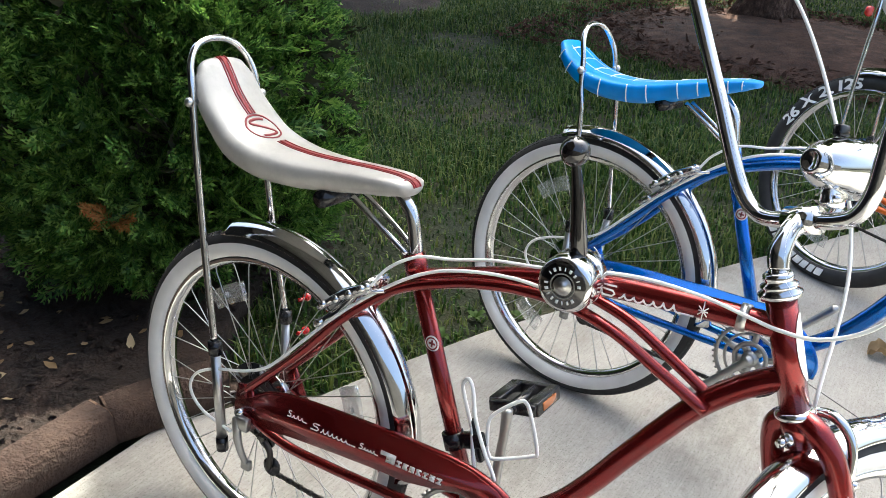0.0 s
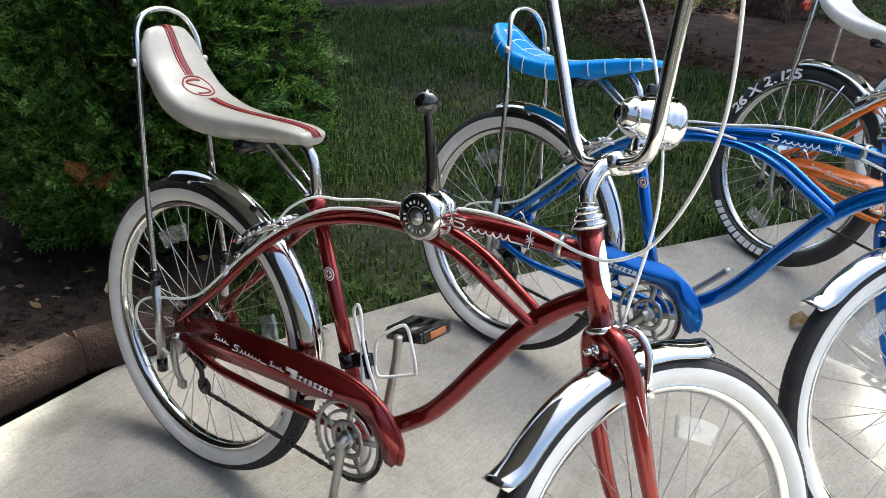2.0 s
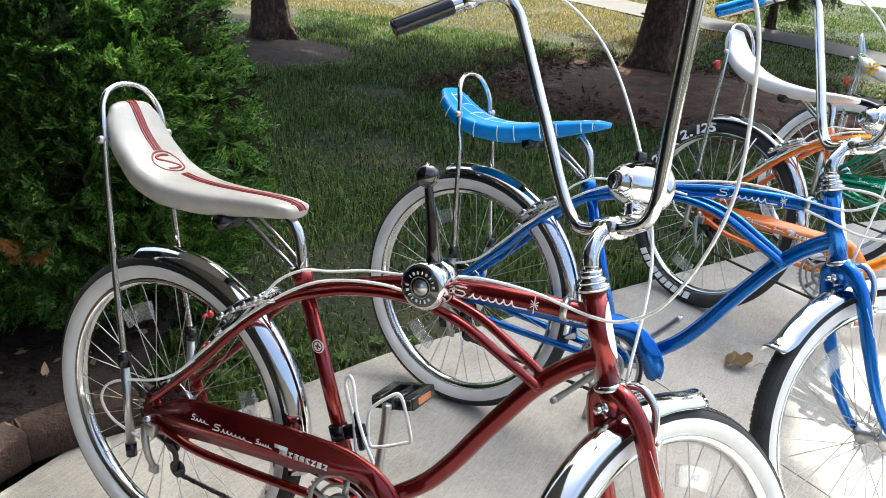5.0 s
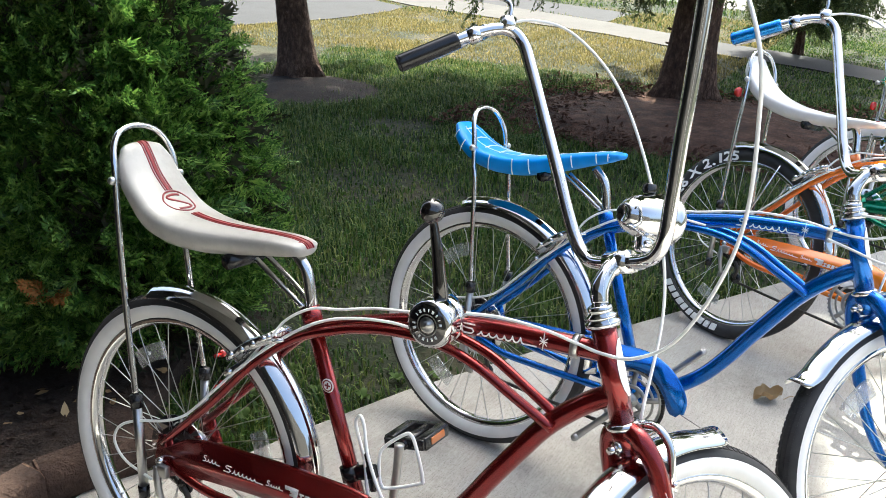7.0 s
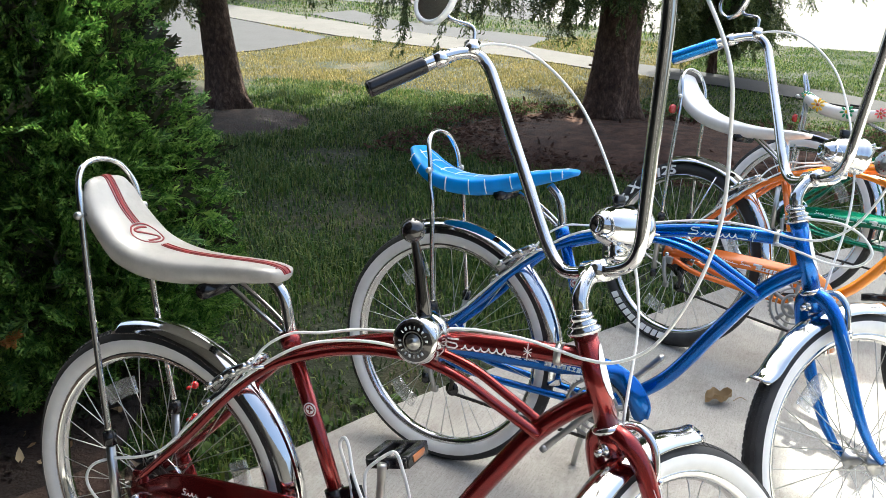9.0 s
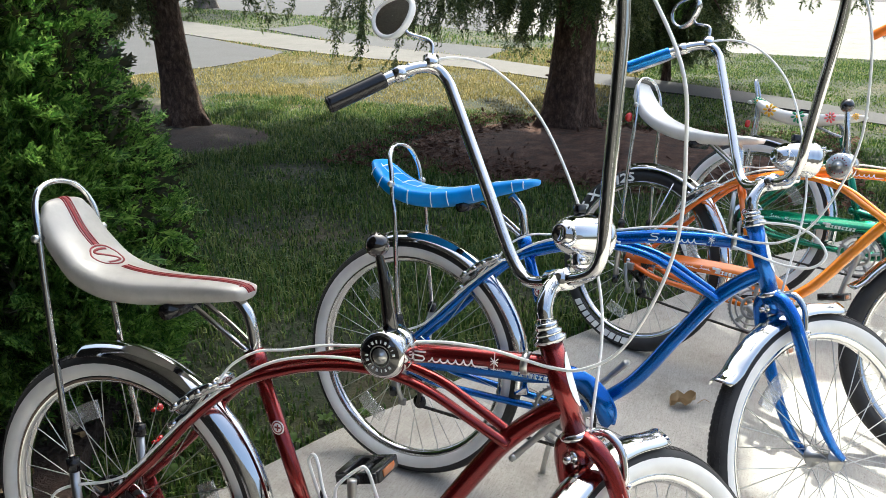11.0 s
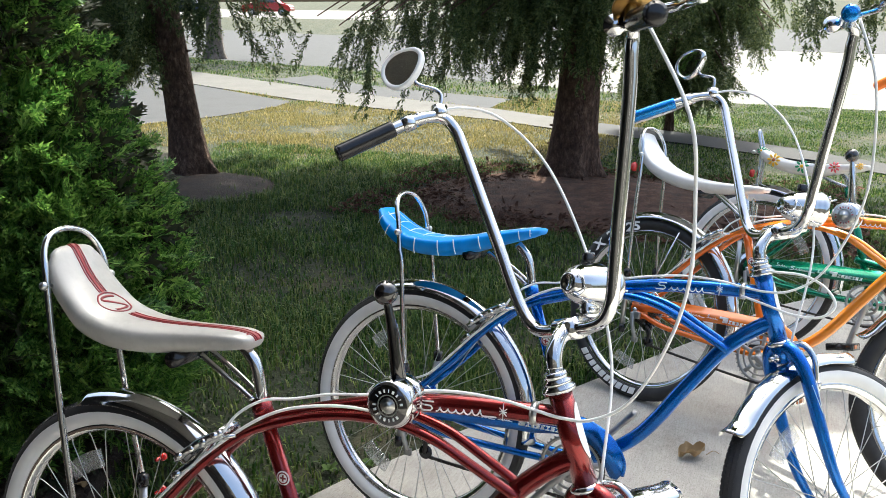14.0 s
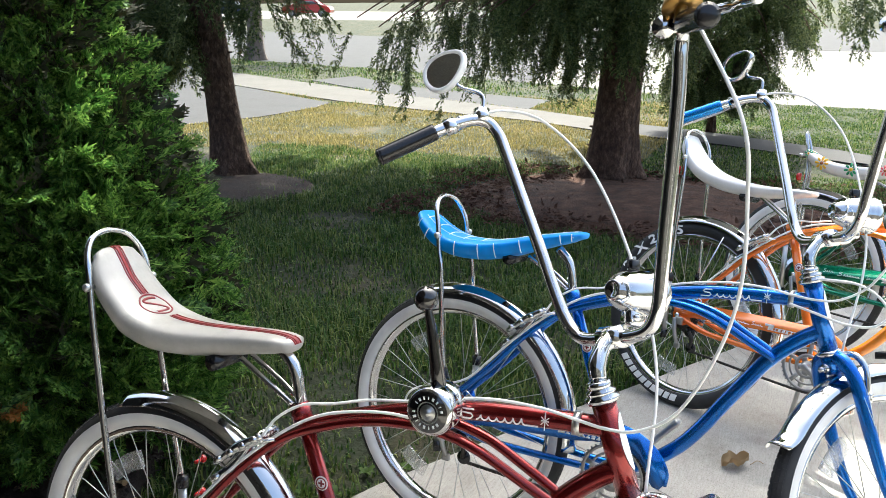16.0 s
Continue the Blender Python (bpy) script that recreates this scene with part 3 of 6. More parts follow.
def stroke(pts, w, d=0.0009):
    """A flat raised stroke of width 2 w along points in x and z."""
    P = [Vector((x, 0, z)) for x, z in pts]
    V, Fs = [], []
    for i, p in enumerate(P):
        T = (P[min(i + 1, len(P) - 1)] - P[max(i - 1, 0)]).normalized()
        N = Vector((-T.z, 0, T.x)) * w
        V += [p - N, p + N, p + N + Vector((0, -d, 0)), p - N + Vector((0, -d, 0))]
    for i in range(len(P) - 1):
        a = i * 4
        Fs += [(a + k, a + (k + 1) % 4, a + 4 + (k + 1) % 4, a + 4 + k) for k in range(4)]
    return V, Fs


def logo(length, h, n, seed, slant=0.25):
    """A maker's script as plain shapes: a tall bent stroke, then one running wave with a straight tail."""
    lead = length * 0.17
    tall = stroke([(lead * x + slant * h * z, h * z) for x, z in ((0.95, 0.95), (0.25, 0.95), (0.1, 0.75), (0.25, 0.55), (0.75, 0.5), (0.9, 0.25), (0.75, 0.02), (-0.1, 0.0))], h * 0.08)
    wave = []
    for i in range(n * 8 + 1):
        u = i / (n * 8)
        k = 0.5 - 0.5 * math.cos(2 * math.pi * n * u)
        amp = h * (0.5 + 0.12 * math.sin(5 * u + seed))
        wave.append((lead * 1.2 + (length * 0.80 - lead) * u + slant * amp * k + 0.10 * (length / n) * math.sin(2 * math.pi * n * u), amp * k))
    wave += [(length * x, h * 0.02) for x in (0.86, 0.93, 1.0)]
    return join(tall, stroke(wave, h * 0.075))


def blocks(length, h, n, seed, slant=0.2):
    """A model name as a plain row of slanted blocks, the first one larger."""
    rng = random.Random(seed)
    gs, x = [], 0.0
    for i in range(n):
        k = h * (1.55 if i == 0 else 1.0)
        w = length / n * (1.25 if i == 0 else 0.72)
        v, f = box(w, 0.0008, k * 0.26)
        for z in ((0.13, 0.87) if i % 3 else (0.13, 0.5, 0.87)):
            gs.append(([(a + c * slant + x + w / 2 + k * z * slant, b, c + k * z) for a, b, c in v], f))
        v, f = box(w * 0.34, 0.0008, k)
        gs.append(([(a + c * slant + x + w * rng.choice((0.17, 0.5, 0.83)) + k * 0.5 * slant, b, c + k / 2) for a, b, c in v], f))
        x += w + length / n * 0.2
    return join(*gs)


def on_side(x, y, z, turn):
    return Matrix.Translation((x, y, z)) @ Matrix.Rotation(-radians(turn), 4, "Y")


def bicycle(label, paint, m, turn, seat="cream", white=True, shifter="none", grip=BLACK, pedals="black", ladies=False, seat_up=0.0,
            cage=False, light=True, crank=82.0, refl=(130, 0), front_refl=(80, 250), names="none", guard=None, mirror=True, sissy_up=0.0, fore=0.0, flap=161, bars=None, loop=False, bar_fore=None, post=1.0, slim=1.0, foot=0.0, drum=0.0, mirror_turn=150.0, rake=0.0, wide=1.066, tall=1.042):
    bike = thing("bicycle", label, "bicycle", m, "bicycles parked in a row")
    S = steer(turn)
    ck, sk = math.cos(radians(rake)), math.sin(radians(rake))

    def H(lat, f, u):
        """A point on this bicycle's handlebars: to the left, ahead of and above the stem, before the bars are turned."""
        k = min(1.0, max(0.0, (u + 0.03) / 0.075))
        if u >= 0.045:
            ff, uu = f - 0.05, (u - 0.045) * tall
            f, u, lat = 0.05 + ff * ck + uu * sk, 0.045 + uu * ck - ff * sk, lat * wide
        return HEAD + AX * (0.2 + u - 0.008 * k) + FW * (f + 0.007 * k) + Vector((0, lat, 0))

    SB = steer(turn if bars is None else bars)
    # frame
    if not ladies:
        top = [(0.312, 0, 0.347), (0.347, 0, 0.361), (0.427, 0, 0.388), (0.51, 0, 0.412), (0.62, 0, 0.436), (0.72, 0, 0.447), (0.80, 0, 0.452), (0.864, 0, 0.455)]
        tubes = [tube(top, 0.0165, 12)]
        for sg in (-1, 1):
            tubes.append(tube([(-0.012, sg * 0.056, 0.03), (0.112, sg * 0.056, 0.153), (0.204, sg * 0.046, 0.258), (0.29, sg * 0.032, 0.331), (0.386, sg * 0.031, 0.373), (0.45, sg * 0.031, 0.392),
                               (0.513, sg * 0.03, 0.402), (0.586, sg * 0.029, 0.402), (0.658, sg * 0.028, 0.385), (0.73, sg * 0.025, 0.350), (0.80, sg * 0.020, 0.314)], 0.0088, 10))
        tubes.append(tube([(0.893, 0, 0.392), (0.867, 0, 0.382), (0.825, 0, 0.349), (0.78, 0, 0.302), (0.74, 0, 0.245), (0.70, 0, 0.185), (0.66, 0, 0.122), (0.615, 0, 0.063), (0.56, 0, 0.014), (0.515, 0, -0.015), (0.472, 0, -0.040)], 0.0175, 12))
    else:
        tubes = [tube([(0.885, 0, 0.43), (0.80, 0, 0.33), (0.70, 0, 0.21), (0.60, 0, 0.13), (0.48, 0, 0.11), (0.38, 0, 0.12)], 0.0155, 12),
                 tube([(0.90, 0, 0.39), (0.82, 0, 0.27), (0.72, 0, 0.12), (0.62, 0, 0.02), (0.53, 0, -0.03), (0.472, 0, -0.040)], 0.0175, 12)]
        for sg in (-1, 1):
            tubes.append(tube([(-0.012, sg * 0.056, 0.03), (0.11, sg * 0.05, 0.15), (0.221, sg * 0.04, 0.25), (0.33, sg * 0.016, 0.335)], 0.0088, 10))
    for sg in (-1, 1):
        tubes.append(tube([(-0.01, sg * 0.060, -0.004), (0.10, sg * 0.058, -0.034), (0.2, sg * 0.052, -0.039), (0.31, sg * 0.042, -0.041), (0.40, sg * 0.034, -0.041), (0.472, sg * 0.030, -0.040)], 0.0095, 10))
        tubes.append(plate([(-0.026, 0.0), (-0.018, 0.05), (0.012, 0.055), (0.05, -0.018), (0.02, -0.034), (-0.018, -0.03)], sg * 0.060 - 0.003, sg * 0.060 + 0.003))
    tubes.append(tube([(0.299, 0, 0.385), (0.472, 0, -0.040)], 0.0145, 14, smooth=False))
    tubes.append(tube([(0.299, 0, 0.385), (0.312, 0, 0.353)], 0.0185, 14, smooth=False))
    tubes.append(tube([HEAD + AX * 0.0, HEAD + AX * 0.150], 0.0195, 18, smooth=False))
    tubes.append(tube([(0.472, -0.036, -0.040), (0.472, 0.036, -0.040)], 0.021, 16, smooth=False))
    fr = part("frame", join(*tubes), paint, bike, "", UPM)
    # head badge and headset
    part("head_badge", moved(([(0.0205 * math.cos(a), 0.0205 * math.sin(a), z) for z in np.linspace(-0.045, 0.045, 9) for a in np.linspace(-1, 1, 9) * (0.75 * math.sqrt(max(0.02, 1 - (z / 0.047) ** 2)))],
                              [(i * 9 + j, i * 9 + j + 1, i * 9 + j + 10, i * 9 + j + 9) for i in range(8) for j in range(8)]),
                             Matrix.Translation(HEAD + AX * 0.085) @ Matrix.Rotation(HEAD_A - math.pi / 2, 4, "Y")), WHITE, fr, "oval white enamel head badge")
    rot = Matrix.Translation(HEAD) @ Matrix.Rotation(HEAD_A - math.pi / 2, 4, "Y")
    rot = Matrix.Translation(HEAD) @ AX.to_track_quat("Z", "Y").to_matrix().to_4x4()
    part("headset", moved(lathe([(0.0, 0.150), (0.0255, 0.150), (0.0275, 0.155), (0.0275, 0.158), (0.021, 0.162), (0.0235, 0.165), (0.0235, 0.168), (0.017, 0.172),
                                 (0.019, 0.174), (0.019, 0.181), (0.015, 0.184), (0.0125, 0.184)], 28, "z"), rot), CHROME, fr, "chromed headset rings")
    part("lower_race", moved(lathe([(0.0, -0.012), (0.022, -0.012), (0.026, -0.008), (0.026, -0.004), (0.022, 0.001), (0.0, 0.001)], 28, "z"), rot), CHROME, fr)
    if not ladies:
        part("tube_badge", lathe([(0.0, -0.0152), (0.013, -0.0153), (0.0135, -0.0145)], 20), WHITE, fr, "round white badge on the seat tube", Matrix.Translation((0.361, 0, 0.254)))
        part("badge_centre", join(box(0.012, 0.0012, 0.003), box(0.003, 0.0012, 0.012), lathe([(0.0088, -0.0004), (0.0100, -0.0006), (0.0112, -0.0004)], 20)), TARTRED, fr, "", Matrix.Translation((0.361, -0.0155, 0.254)))
        part("name_script", logo(0.132, 0.0165, 6, 3, 0.12), WHITE, fr, "white maker's script", on_side(0.624, -0.0170, 0.4300, 4))
        part("name_star", join(*[box(0.02 if k % 2 else 0.013, 0.0008, 0.0016, at=(0, 0, 0)) if k == 0 else moved(box(0.018 if k % 2 else 0.03, 0.0008, 0.0014), Matrix.Rotation(k * math.pi / 4, 4, "Y")) for k in range(4)]),
             WHITE, fr, "", Matrix.Translation((0.766, -0.0172, 0.4505)))
    # chain guard
    g = guard or paint
    outline = [(-0.022, 0.012), (0.022, 0.036), (0.06, 0.058), (0.108, 0.071), (0.18, 0.080), (0.26, 0.087), (0.36, 0.094), (0.44, 0.097), (0.49, 0.094), (0.535, 0.081), (0.567, 0.061), (0.590, 0.036), (0.604, 0.007), (0.602, -0.022),
               (0.592, -0.036), (0.576, -0.034), (0.567, -0.024), (0.556, 0.000), (0.538, 0.022), (0.505, 0.043), (0.47, 0.046), (0.42, 0.030), (0.37, 0.018), (0.31, 0.014), (0.22, 0.005), (0.12, -0.007), (0.05, -0.018), (-0.014, -0.034)]
    mid = [(x, 0.026 + 0.10 * x) for x, z in outline]
    outline = [(x, q + (z - q) * slim) if x < 0.45 else (x, z) for (x, z), (_, q) in zip(outline, mid)]
    gd = part("chain_guard", join(plate(outline, -0.0655, -0.0635),
                                  tube([(x, -0.0575, z - 0.004) for x, z in outline[:14]], 0.0072 * slim, 8, 3)), g, bike, "painted chain guard with white lettering", UPM)
    for x, z, ln, h, n, sd in ((0.110, 0.036, 0.044, 0.013, 3, 5), (0.166, 0.033, 0.098, 0.014, 6, 7), (0.272, 0.041, 0.040, 0.011, 4, 9)):
        part("name_script", logo(ln, h, n, sd), WHITE, gd, "", on_side(x, -0.0665, z, 3))
    part("name_bar", join(blocks(0.115, 0.012, 8, 11), moved(box(0.028, 0.001, 0.008), Matrix.Translation((0.004, 0, 0.015)))), WHITE, gd, "", on_side(0.328, -0.0667, 0.039, 3))
    # wheels
    w = wheel(bike, UPM, white, refl, 0.05)
    if names == "tyre":
        letters_on_tyre("26 X 2.125", radians(132), w, 0.024)
        bars_on_tyre(10, radians(250), w)
    wheel(bike, S @ Matrix.Translation(HUB_F), white, front_refl, 0.12)
    # gears, chain and derailleur
    disc = [lathe([(0.014, y), (r, y), (r, y - 0.0022), (0.014, y - 0.0022)], 36) for r, y in ((0.056, -0.026), (0.050, -0.031), (0.044, -0.036), (0.039, -0.041), (0.034, -0.046), (0.030, -0.051))]
    part("sprockets", join(*disc), DARK_STEEL, bike, "stack of dark steel sprockets", UPM)
    part("spoke_guard", lathe([(0.03, -0.0225), (0.079, -0.0245), (0.081, -0.0215), (0.03, -0.0205)], 40), CHROME, bike, "", UPM)
    for sg in (-1, 1):
        part("axle_nut", tube([(0, sg * 0.06, 0), (0, sg * 0.082, 0)], 0.008, 6, smooth=False), CHROME, bike, "", UPM)
    dr = part("derailleur", join(tube([(-0.004, -0.078, -0.012), (0.004, -0.084, -0.045), (0.014, -0.084, -0.075), (0.022, -0.078, -0.10)], (0.009, 0.0075, 0.006), 10), box(0.03, 0.014, 0.026, 0.003, (0.012, -0.078, -0.018)),
                                 box(0.022, 0.012, 0.02, 0.003, (0.022, -0.076, -0.105))), ALLOY, bike, "polished alloy derailleur", UPM)
    part("pulley_cage", tube([(0.048, -0.058, -0.05), (0.064, -0.058, -0.07), (0.062, -0.058, -0.105)], 0.006, 8), DARK_STEEL, dr)
    for px, pz in ((0.046, -0.052), (0.062, -0.104)):
        part("jockey_wheel", lathe([(0.003, -0.046), (0.019, -0.046), (0.019, -0.052), (0.003, -0.052)], 14), BLACK, dr, "", Matrix.Translation((px, 0, pz)))
    bbx, bbz, cr = 0.472, -0.040, 0.083
    path = [Vector((0.068, -0.048, -0.116)), Vector((0.26, -0.049, -0.121))]
    path += [Vector((bbx + cr * math.cos(a), -0.05, bbz + cr * math.sin(a))) for a in np.linspace(-1.62, 1.6, 22)]
    path += [Vector((0.24, -0.048, 0.048)), Vector((0.01, -0.046, 0.038)), Vector((-0.036, -0.046, 0.01)), Vector((-0.02, -0.046, -0.035)), Vector((0.05, -0.048, -0.068))]
    links, acc, k = [], 0.0, 0
    for a, b in zip(path, path[1:] + path[:1]):
        d = (b - a)
        L = d.length
        while acc < L:
            p = a + d * (acc / L)
            an = math.atan2(d.z, d.x)
            links.append(moved(box(0.0115, 0.0065 if k % 2 else 0.0042, 0.0078), Matrix.Translation(p) @ Matrix.Rotation(-an, 4, "Y")))
            acc += 0.0127
            k += 1
        acc -= L
    part("chain", join(*links), DARK_STEEL, bike, "oily roller chain", UPM)
    ringg = [lathe([(0.072, -0.048), (0.0805, -0.048), (0.0805, -0.0515), (0.072, -0.0515)], 44, closed=True), lathe([(0.030, -0.048), (0.040, -0.048), (0.040, -0.0515), (0.030, -0.0515)], 32, closed=True),
             lathe([(0.0, -0.046), (0.018, -0.047), (0.018, -0.056), (0.0, -0.058)], 20), lathe([(0.054, -0.048), (0.060, -0.048), (0.060, -0.051), (0.054, -0.051)], 40, closed=True)]
    for q in range(5):
        a = q * 2 * math.pi / 5 + 0.3
        ringg.append(moved(box(0.046, 0.003, 0.013), Matrix.Rotation(-a, 4, "Y") @ Matrix.Translation((0.053, -0.0497, 0))))
        ringg.append(moved(box(0.022, 0.003, 0.017), Matrix.Rotation(-a - 0.6, 4, "Y") @ Matrix.Translation((0.025, -0.0497, 0))))
    for q in range(40):
        a = q * 2 * math.pi / 40
        ringg.append(moved(box(0.006, 0.0022, 0.005), Matrix.Rotation(-a, 4, "Y") @ Matrix.Translation((0.082, -0.0497, 0))))
    BB = Matrix.Translation((bbx, 0, bbz))
    part("chainring", join(*ringg), ALLOY, bike, "pierced alloy chainring", UPM @ BB)
    ca = radians(crank)
    for sg in (-1, 1):
        d = Vector((math.cos(ca), 0, math.sin(ca))) * (1 if sg > 0 else -1)
        tip = d * 0.165 + Vector((0, sg * 0.085, 0))
        c = part("crank", join(tube([(0, sg * 0.030, 0), (0, sg * 0.072, 0)], 0.012, 12, smooth=False), tube([Vector((0, sg * 0.066, 0)) - d * 0.008, d * 0.03 + Vector((0, sg * 0.068, 0)), d * 0.12 + Vector((0, sg * 0.082, 0)), tip + d * 0.006], (0.0125, 0.0095, 0.0085, 0.010), 10)),
                 ALLOY, bike, "scuffed alloy crank arm", UPM @ BB)
        if pedals == "none":
            part("pedal_boss", tube([tip + Vector((0, -sg * 0.004, 0)), tip + Vector((0, sg * 0.016, 0))], 0.009, 10, smooth=False), ALLOY, c)
            continue
        pm = Matrix.Translation(tip + Vector((0, sg * 0.065, 0))) @ Matrix.Rotation(radians(-14), 4, "Y")
        pmat = BLACK if pedals == "black" else CHROME
        p = part("pedal", join(tube([(0, -0.055, 0), (0, 0.05, 0)], 0.011, 12, smooth=False), box(0.022, 0.088, 0.026, 0.003, (0.037, 0, 0)), box(0.022, 0.088, 0.026, 0.003, (-0.037, 0, 0)),
                               box(0.09, 0.014, 0.022, 0.003, (0, 0.044, 0)), box(0.09, 0.014, 0.022, 0.003, (0, -0.044, 0)), box(0.02, 0.075, 0.012, 0.002)), pmat, c, "", pm)
        for sx in (-1, 1):
            part("pedal_reflector", box(0.003, 0.05, 0.014, 0.001, (sx * 0.0487, 0, 0)), AMBER, p)
    # seat, post and sissy bar
    UPS = UPM @ Matrix.Translation((fore, 0, seat_up))
    make_seat(bike, seat).matrix_basis = UPS
    part("seat_post", join(tube([(0.306, 0, 0.365), (0.299, 0, 0.410 + seat_up * 0.5), (0.285, 0, 0.456 + seat_up), (0.255, 0, 0.486 + seat_up)], 0.0115, 12),
                           tube([(0.294, 0.012, 0.388), (0.24, 0.016, 0.422 + seat_up * 0.6), (0.18, 0.016, 0.457 + seat_up)], 0.0055, 8), tube([(0.294, -0.012, 0.388), (0.24, -0.016, 0.422 + seat_up * 0.6), (0.18, -0.016, 0.457 + seat_up)], 0.0055, 8)),
         CHROME, bike, "bent chrome seat post with struts", UPM)
    part("seat_clamp", tube([(0.312, 0, 0.353), (0.298, 0, 0.388)], 0.0195, 14, smooth=False), paint, bike, "", UPM)
    u = sissy_up
    sf = fore if bar_fore is None else bar_fore
    sis = []
    for sg in (-1, 1):
        sis.append([(-0.049 + foot, sg * 0.094, 0.13), (-0.072 + sf * 0.35 + foot * 0.65, sg * 0.089, 0.26), (-0.093 + sf * 0.7 + foot * 0.3, sg * 0.084, 0.40), (-0.108 + sf, sg * 0.080, 0.53 + u), (-0.120 + sf, sg * 0.076, 0.60 + u), (-0.132 + sf, sg * 0.068, 0.634 + u), (-0.142 + sf, sg * 0.047, 0.660 + u), (-0.147 + sf, sg * 0.017, 0.671 + u)])
    sis = [[(a, b * post, c) for a, b, c in side] for side in sis]
    sb = part("sissy_bar", tube(sis[0] + sis[1][::-1], 0.0064, 10), CHROME, bike, "tall chrome sissy bar loop", UPM)
    for sg in (-1, 1):
        part("lower_strut", tube([(-0.049 + foot, sg * 0.094, 0.13), (-0.031 + foot * 0.6, sg * 0.086, -0.085)], 0.0095, 12, smooth=False), STEEL, sb)
        part("strut_collar", tube([(-0.0490 + foot, sg * 0.094, 0.138), (-0.047 + foot, sg * 0.093, 0.112)], 0.013, 12, smooth=False), BLACK, sb)
        part("strut_foot", tube([(-0.033 + foot * 0.6, sg * 0.087, -0.062), (-0.031 + foot * 0.6, sg * 0.0855, -0.09)], 0.0115, 10, smooth=False), BLACK, sb)
        part("seat_bolt", join(ball(0.0085, (-0.114 + sf, sg * 0.087, 0.573 + u)), tube([(-0.114 + sf, sg * 0.070, 0.573 + u), (-0.114 + sf, sg * 0.089, 0.573 + u)], 0.005, 8, smooth=False)), STEEL, sb)
    if seat in ("white", "floral"):
        part("red_reflector", lathe([(0.0, -0.008), (0.016, -0.006), (0.017, 0.0), (0.014, 0.008), (0.0, 0.009)], 20, "x"), REDLENS, sb, "round red reflector", Matrix.Translation((-0.128 + sf, -0.080 * post - 0.012, 0.50 if seat == "white" else 0.39)))
    # mudguards
    rf = part("rear_fender", fender_geo(-4, 108, flare=0.0), CHROME, bike, "chromed rear mudguard with raised centre rib", UPM)
    part("fender_stay", join(*[tube([(0.012, sg * 0.07, 0.02), (0.10, sg * 0.05, 0.30)], 0.0028, 6, smooth=False) for sg in (-1, 1)]) if not white else tube([(0.31, -0.02, 0.12), (0.32, 0.02, 0.12)], 0.003, 6, smooth=False), CHROME, rf)
    ff = part("front_fender", fender_geo(86, flap, flare=0.02), CHROME, bike, "chromed front mudguard flared at its tip", S @ Matrix.Translation(HUB_F))
    # fork
    Q = HEAD
    blades = []
    for sg in (-1, 1):
        blades.append(tube([Q - AX * 0.012 + Vector((0, sg * 0.012, 0)), Q - AX * 0.030 + Vector((0, sg * 0.034, 0)), Q - AX * 0.075 + Vector((0.004, sg * 0.049, 0)), Q - AX * 0.18 + Vector((0.004, sg * 0.053, 0)),
                            Q - AX * 0.29 + FW * 0.010 + Vector((0, sg * 0.053, 0)), Q - AX * 0.36 + FW * 0.028 + Vector((0, sg * 0.052, 0)), HUB_F + Vector((0, sg * 0.052, 0.004))], (0.0165, 0.0165, 0.0155, 0.0145, 0.012, 0.010, 0.008), 12))
    blades.append(tube([Q - AX * 0.002, Q - AX * 0.05], (0.021, 0.019), 14, smooth=False))
    fk = part("fork", join(*blades), paint, bike, "painted steel fork", S)
    part("crown_bolt", join(tube([Q - AX * 0.035 - FW * 0.02, Q - AX * 0.035 - FW * 0.038], 0.006, 6, smooth=False), tube([Q - AX * 0.035 - FW * 0.012, Q - AX * 0.035 - FW * 0.024], 0.0095, 10, smooth=False)), CHROME, fk)
    for sg in (-1, 1):
        part("fork_pinstripe", join(*[tube([Q - AX * 0.10 + FW * (0.004 + k) + Vector((0, sg * 0.0668, 0)), Q - AX * 0.165 + FW * 0.006 + Vector((0, sg * 0.0677, 0))], 0.0009, 4, smooth=False) for k in (-0.008, 0.007)]), WHITE, fk)
    # front caliper brake
    bp = Q - AX * 0.040 + FW * 0.038
    arms = []
    for sg in (-1, 1):
        arms.append(tube([bp + AX * 0.022 + Vector((0, -sg * 0.006, 0)), bp + AX * 0.018 + Vector((0, sg * 0.026, 0)) + FW * 0.006, bp - AX * 0.012 + Vector((0, sg * 0.043, 0)) + FW * 0.008, bp - AX * 0.055 + Vector((0, sg * 0.042, 0)), bp - AX * 0.078 + Vector((0, sg * 0.036, 0))], (0.008, 0.0075, 0.007, 0.0065, 0.006), 8))
        arms.append(moved(box(0.044, 0.008, 0.012, 0.002), Matrix.Translation(bp - AX * 0.078 + Vector((0, sg * 0.026, 0)))))
        arms.append(tube([bp - AX * 0.068 + Vector((0, sg * 0.024, 0)), bp - AX * 0.068 + Vector((0, sg * 0.05, 0))], 0.005, 8, smooth=False))
    arms.append(tube([bp - FW * 0.03, bp + FW * 0.02], 0.007, 8, smooth=False))
    part("front_brake", join(*arms), CHROME, bike, "chromed caliper brake", S)
    # rear caliper
    arms = []
    c0 = Vector((0.232, 0, 0.302))
    ta = Vector((-0.8, 0, -0.6)).normalized()
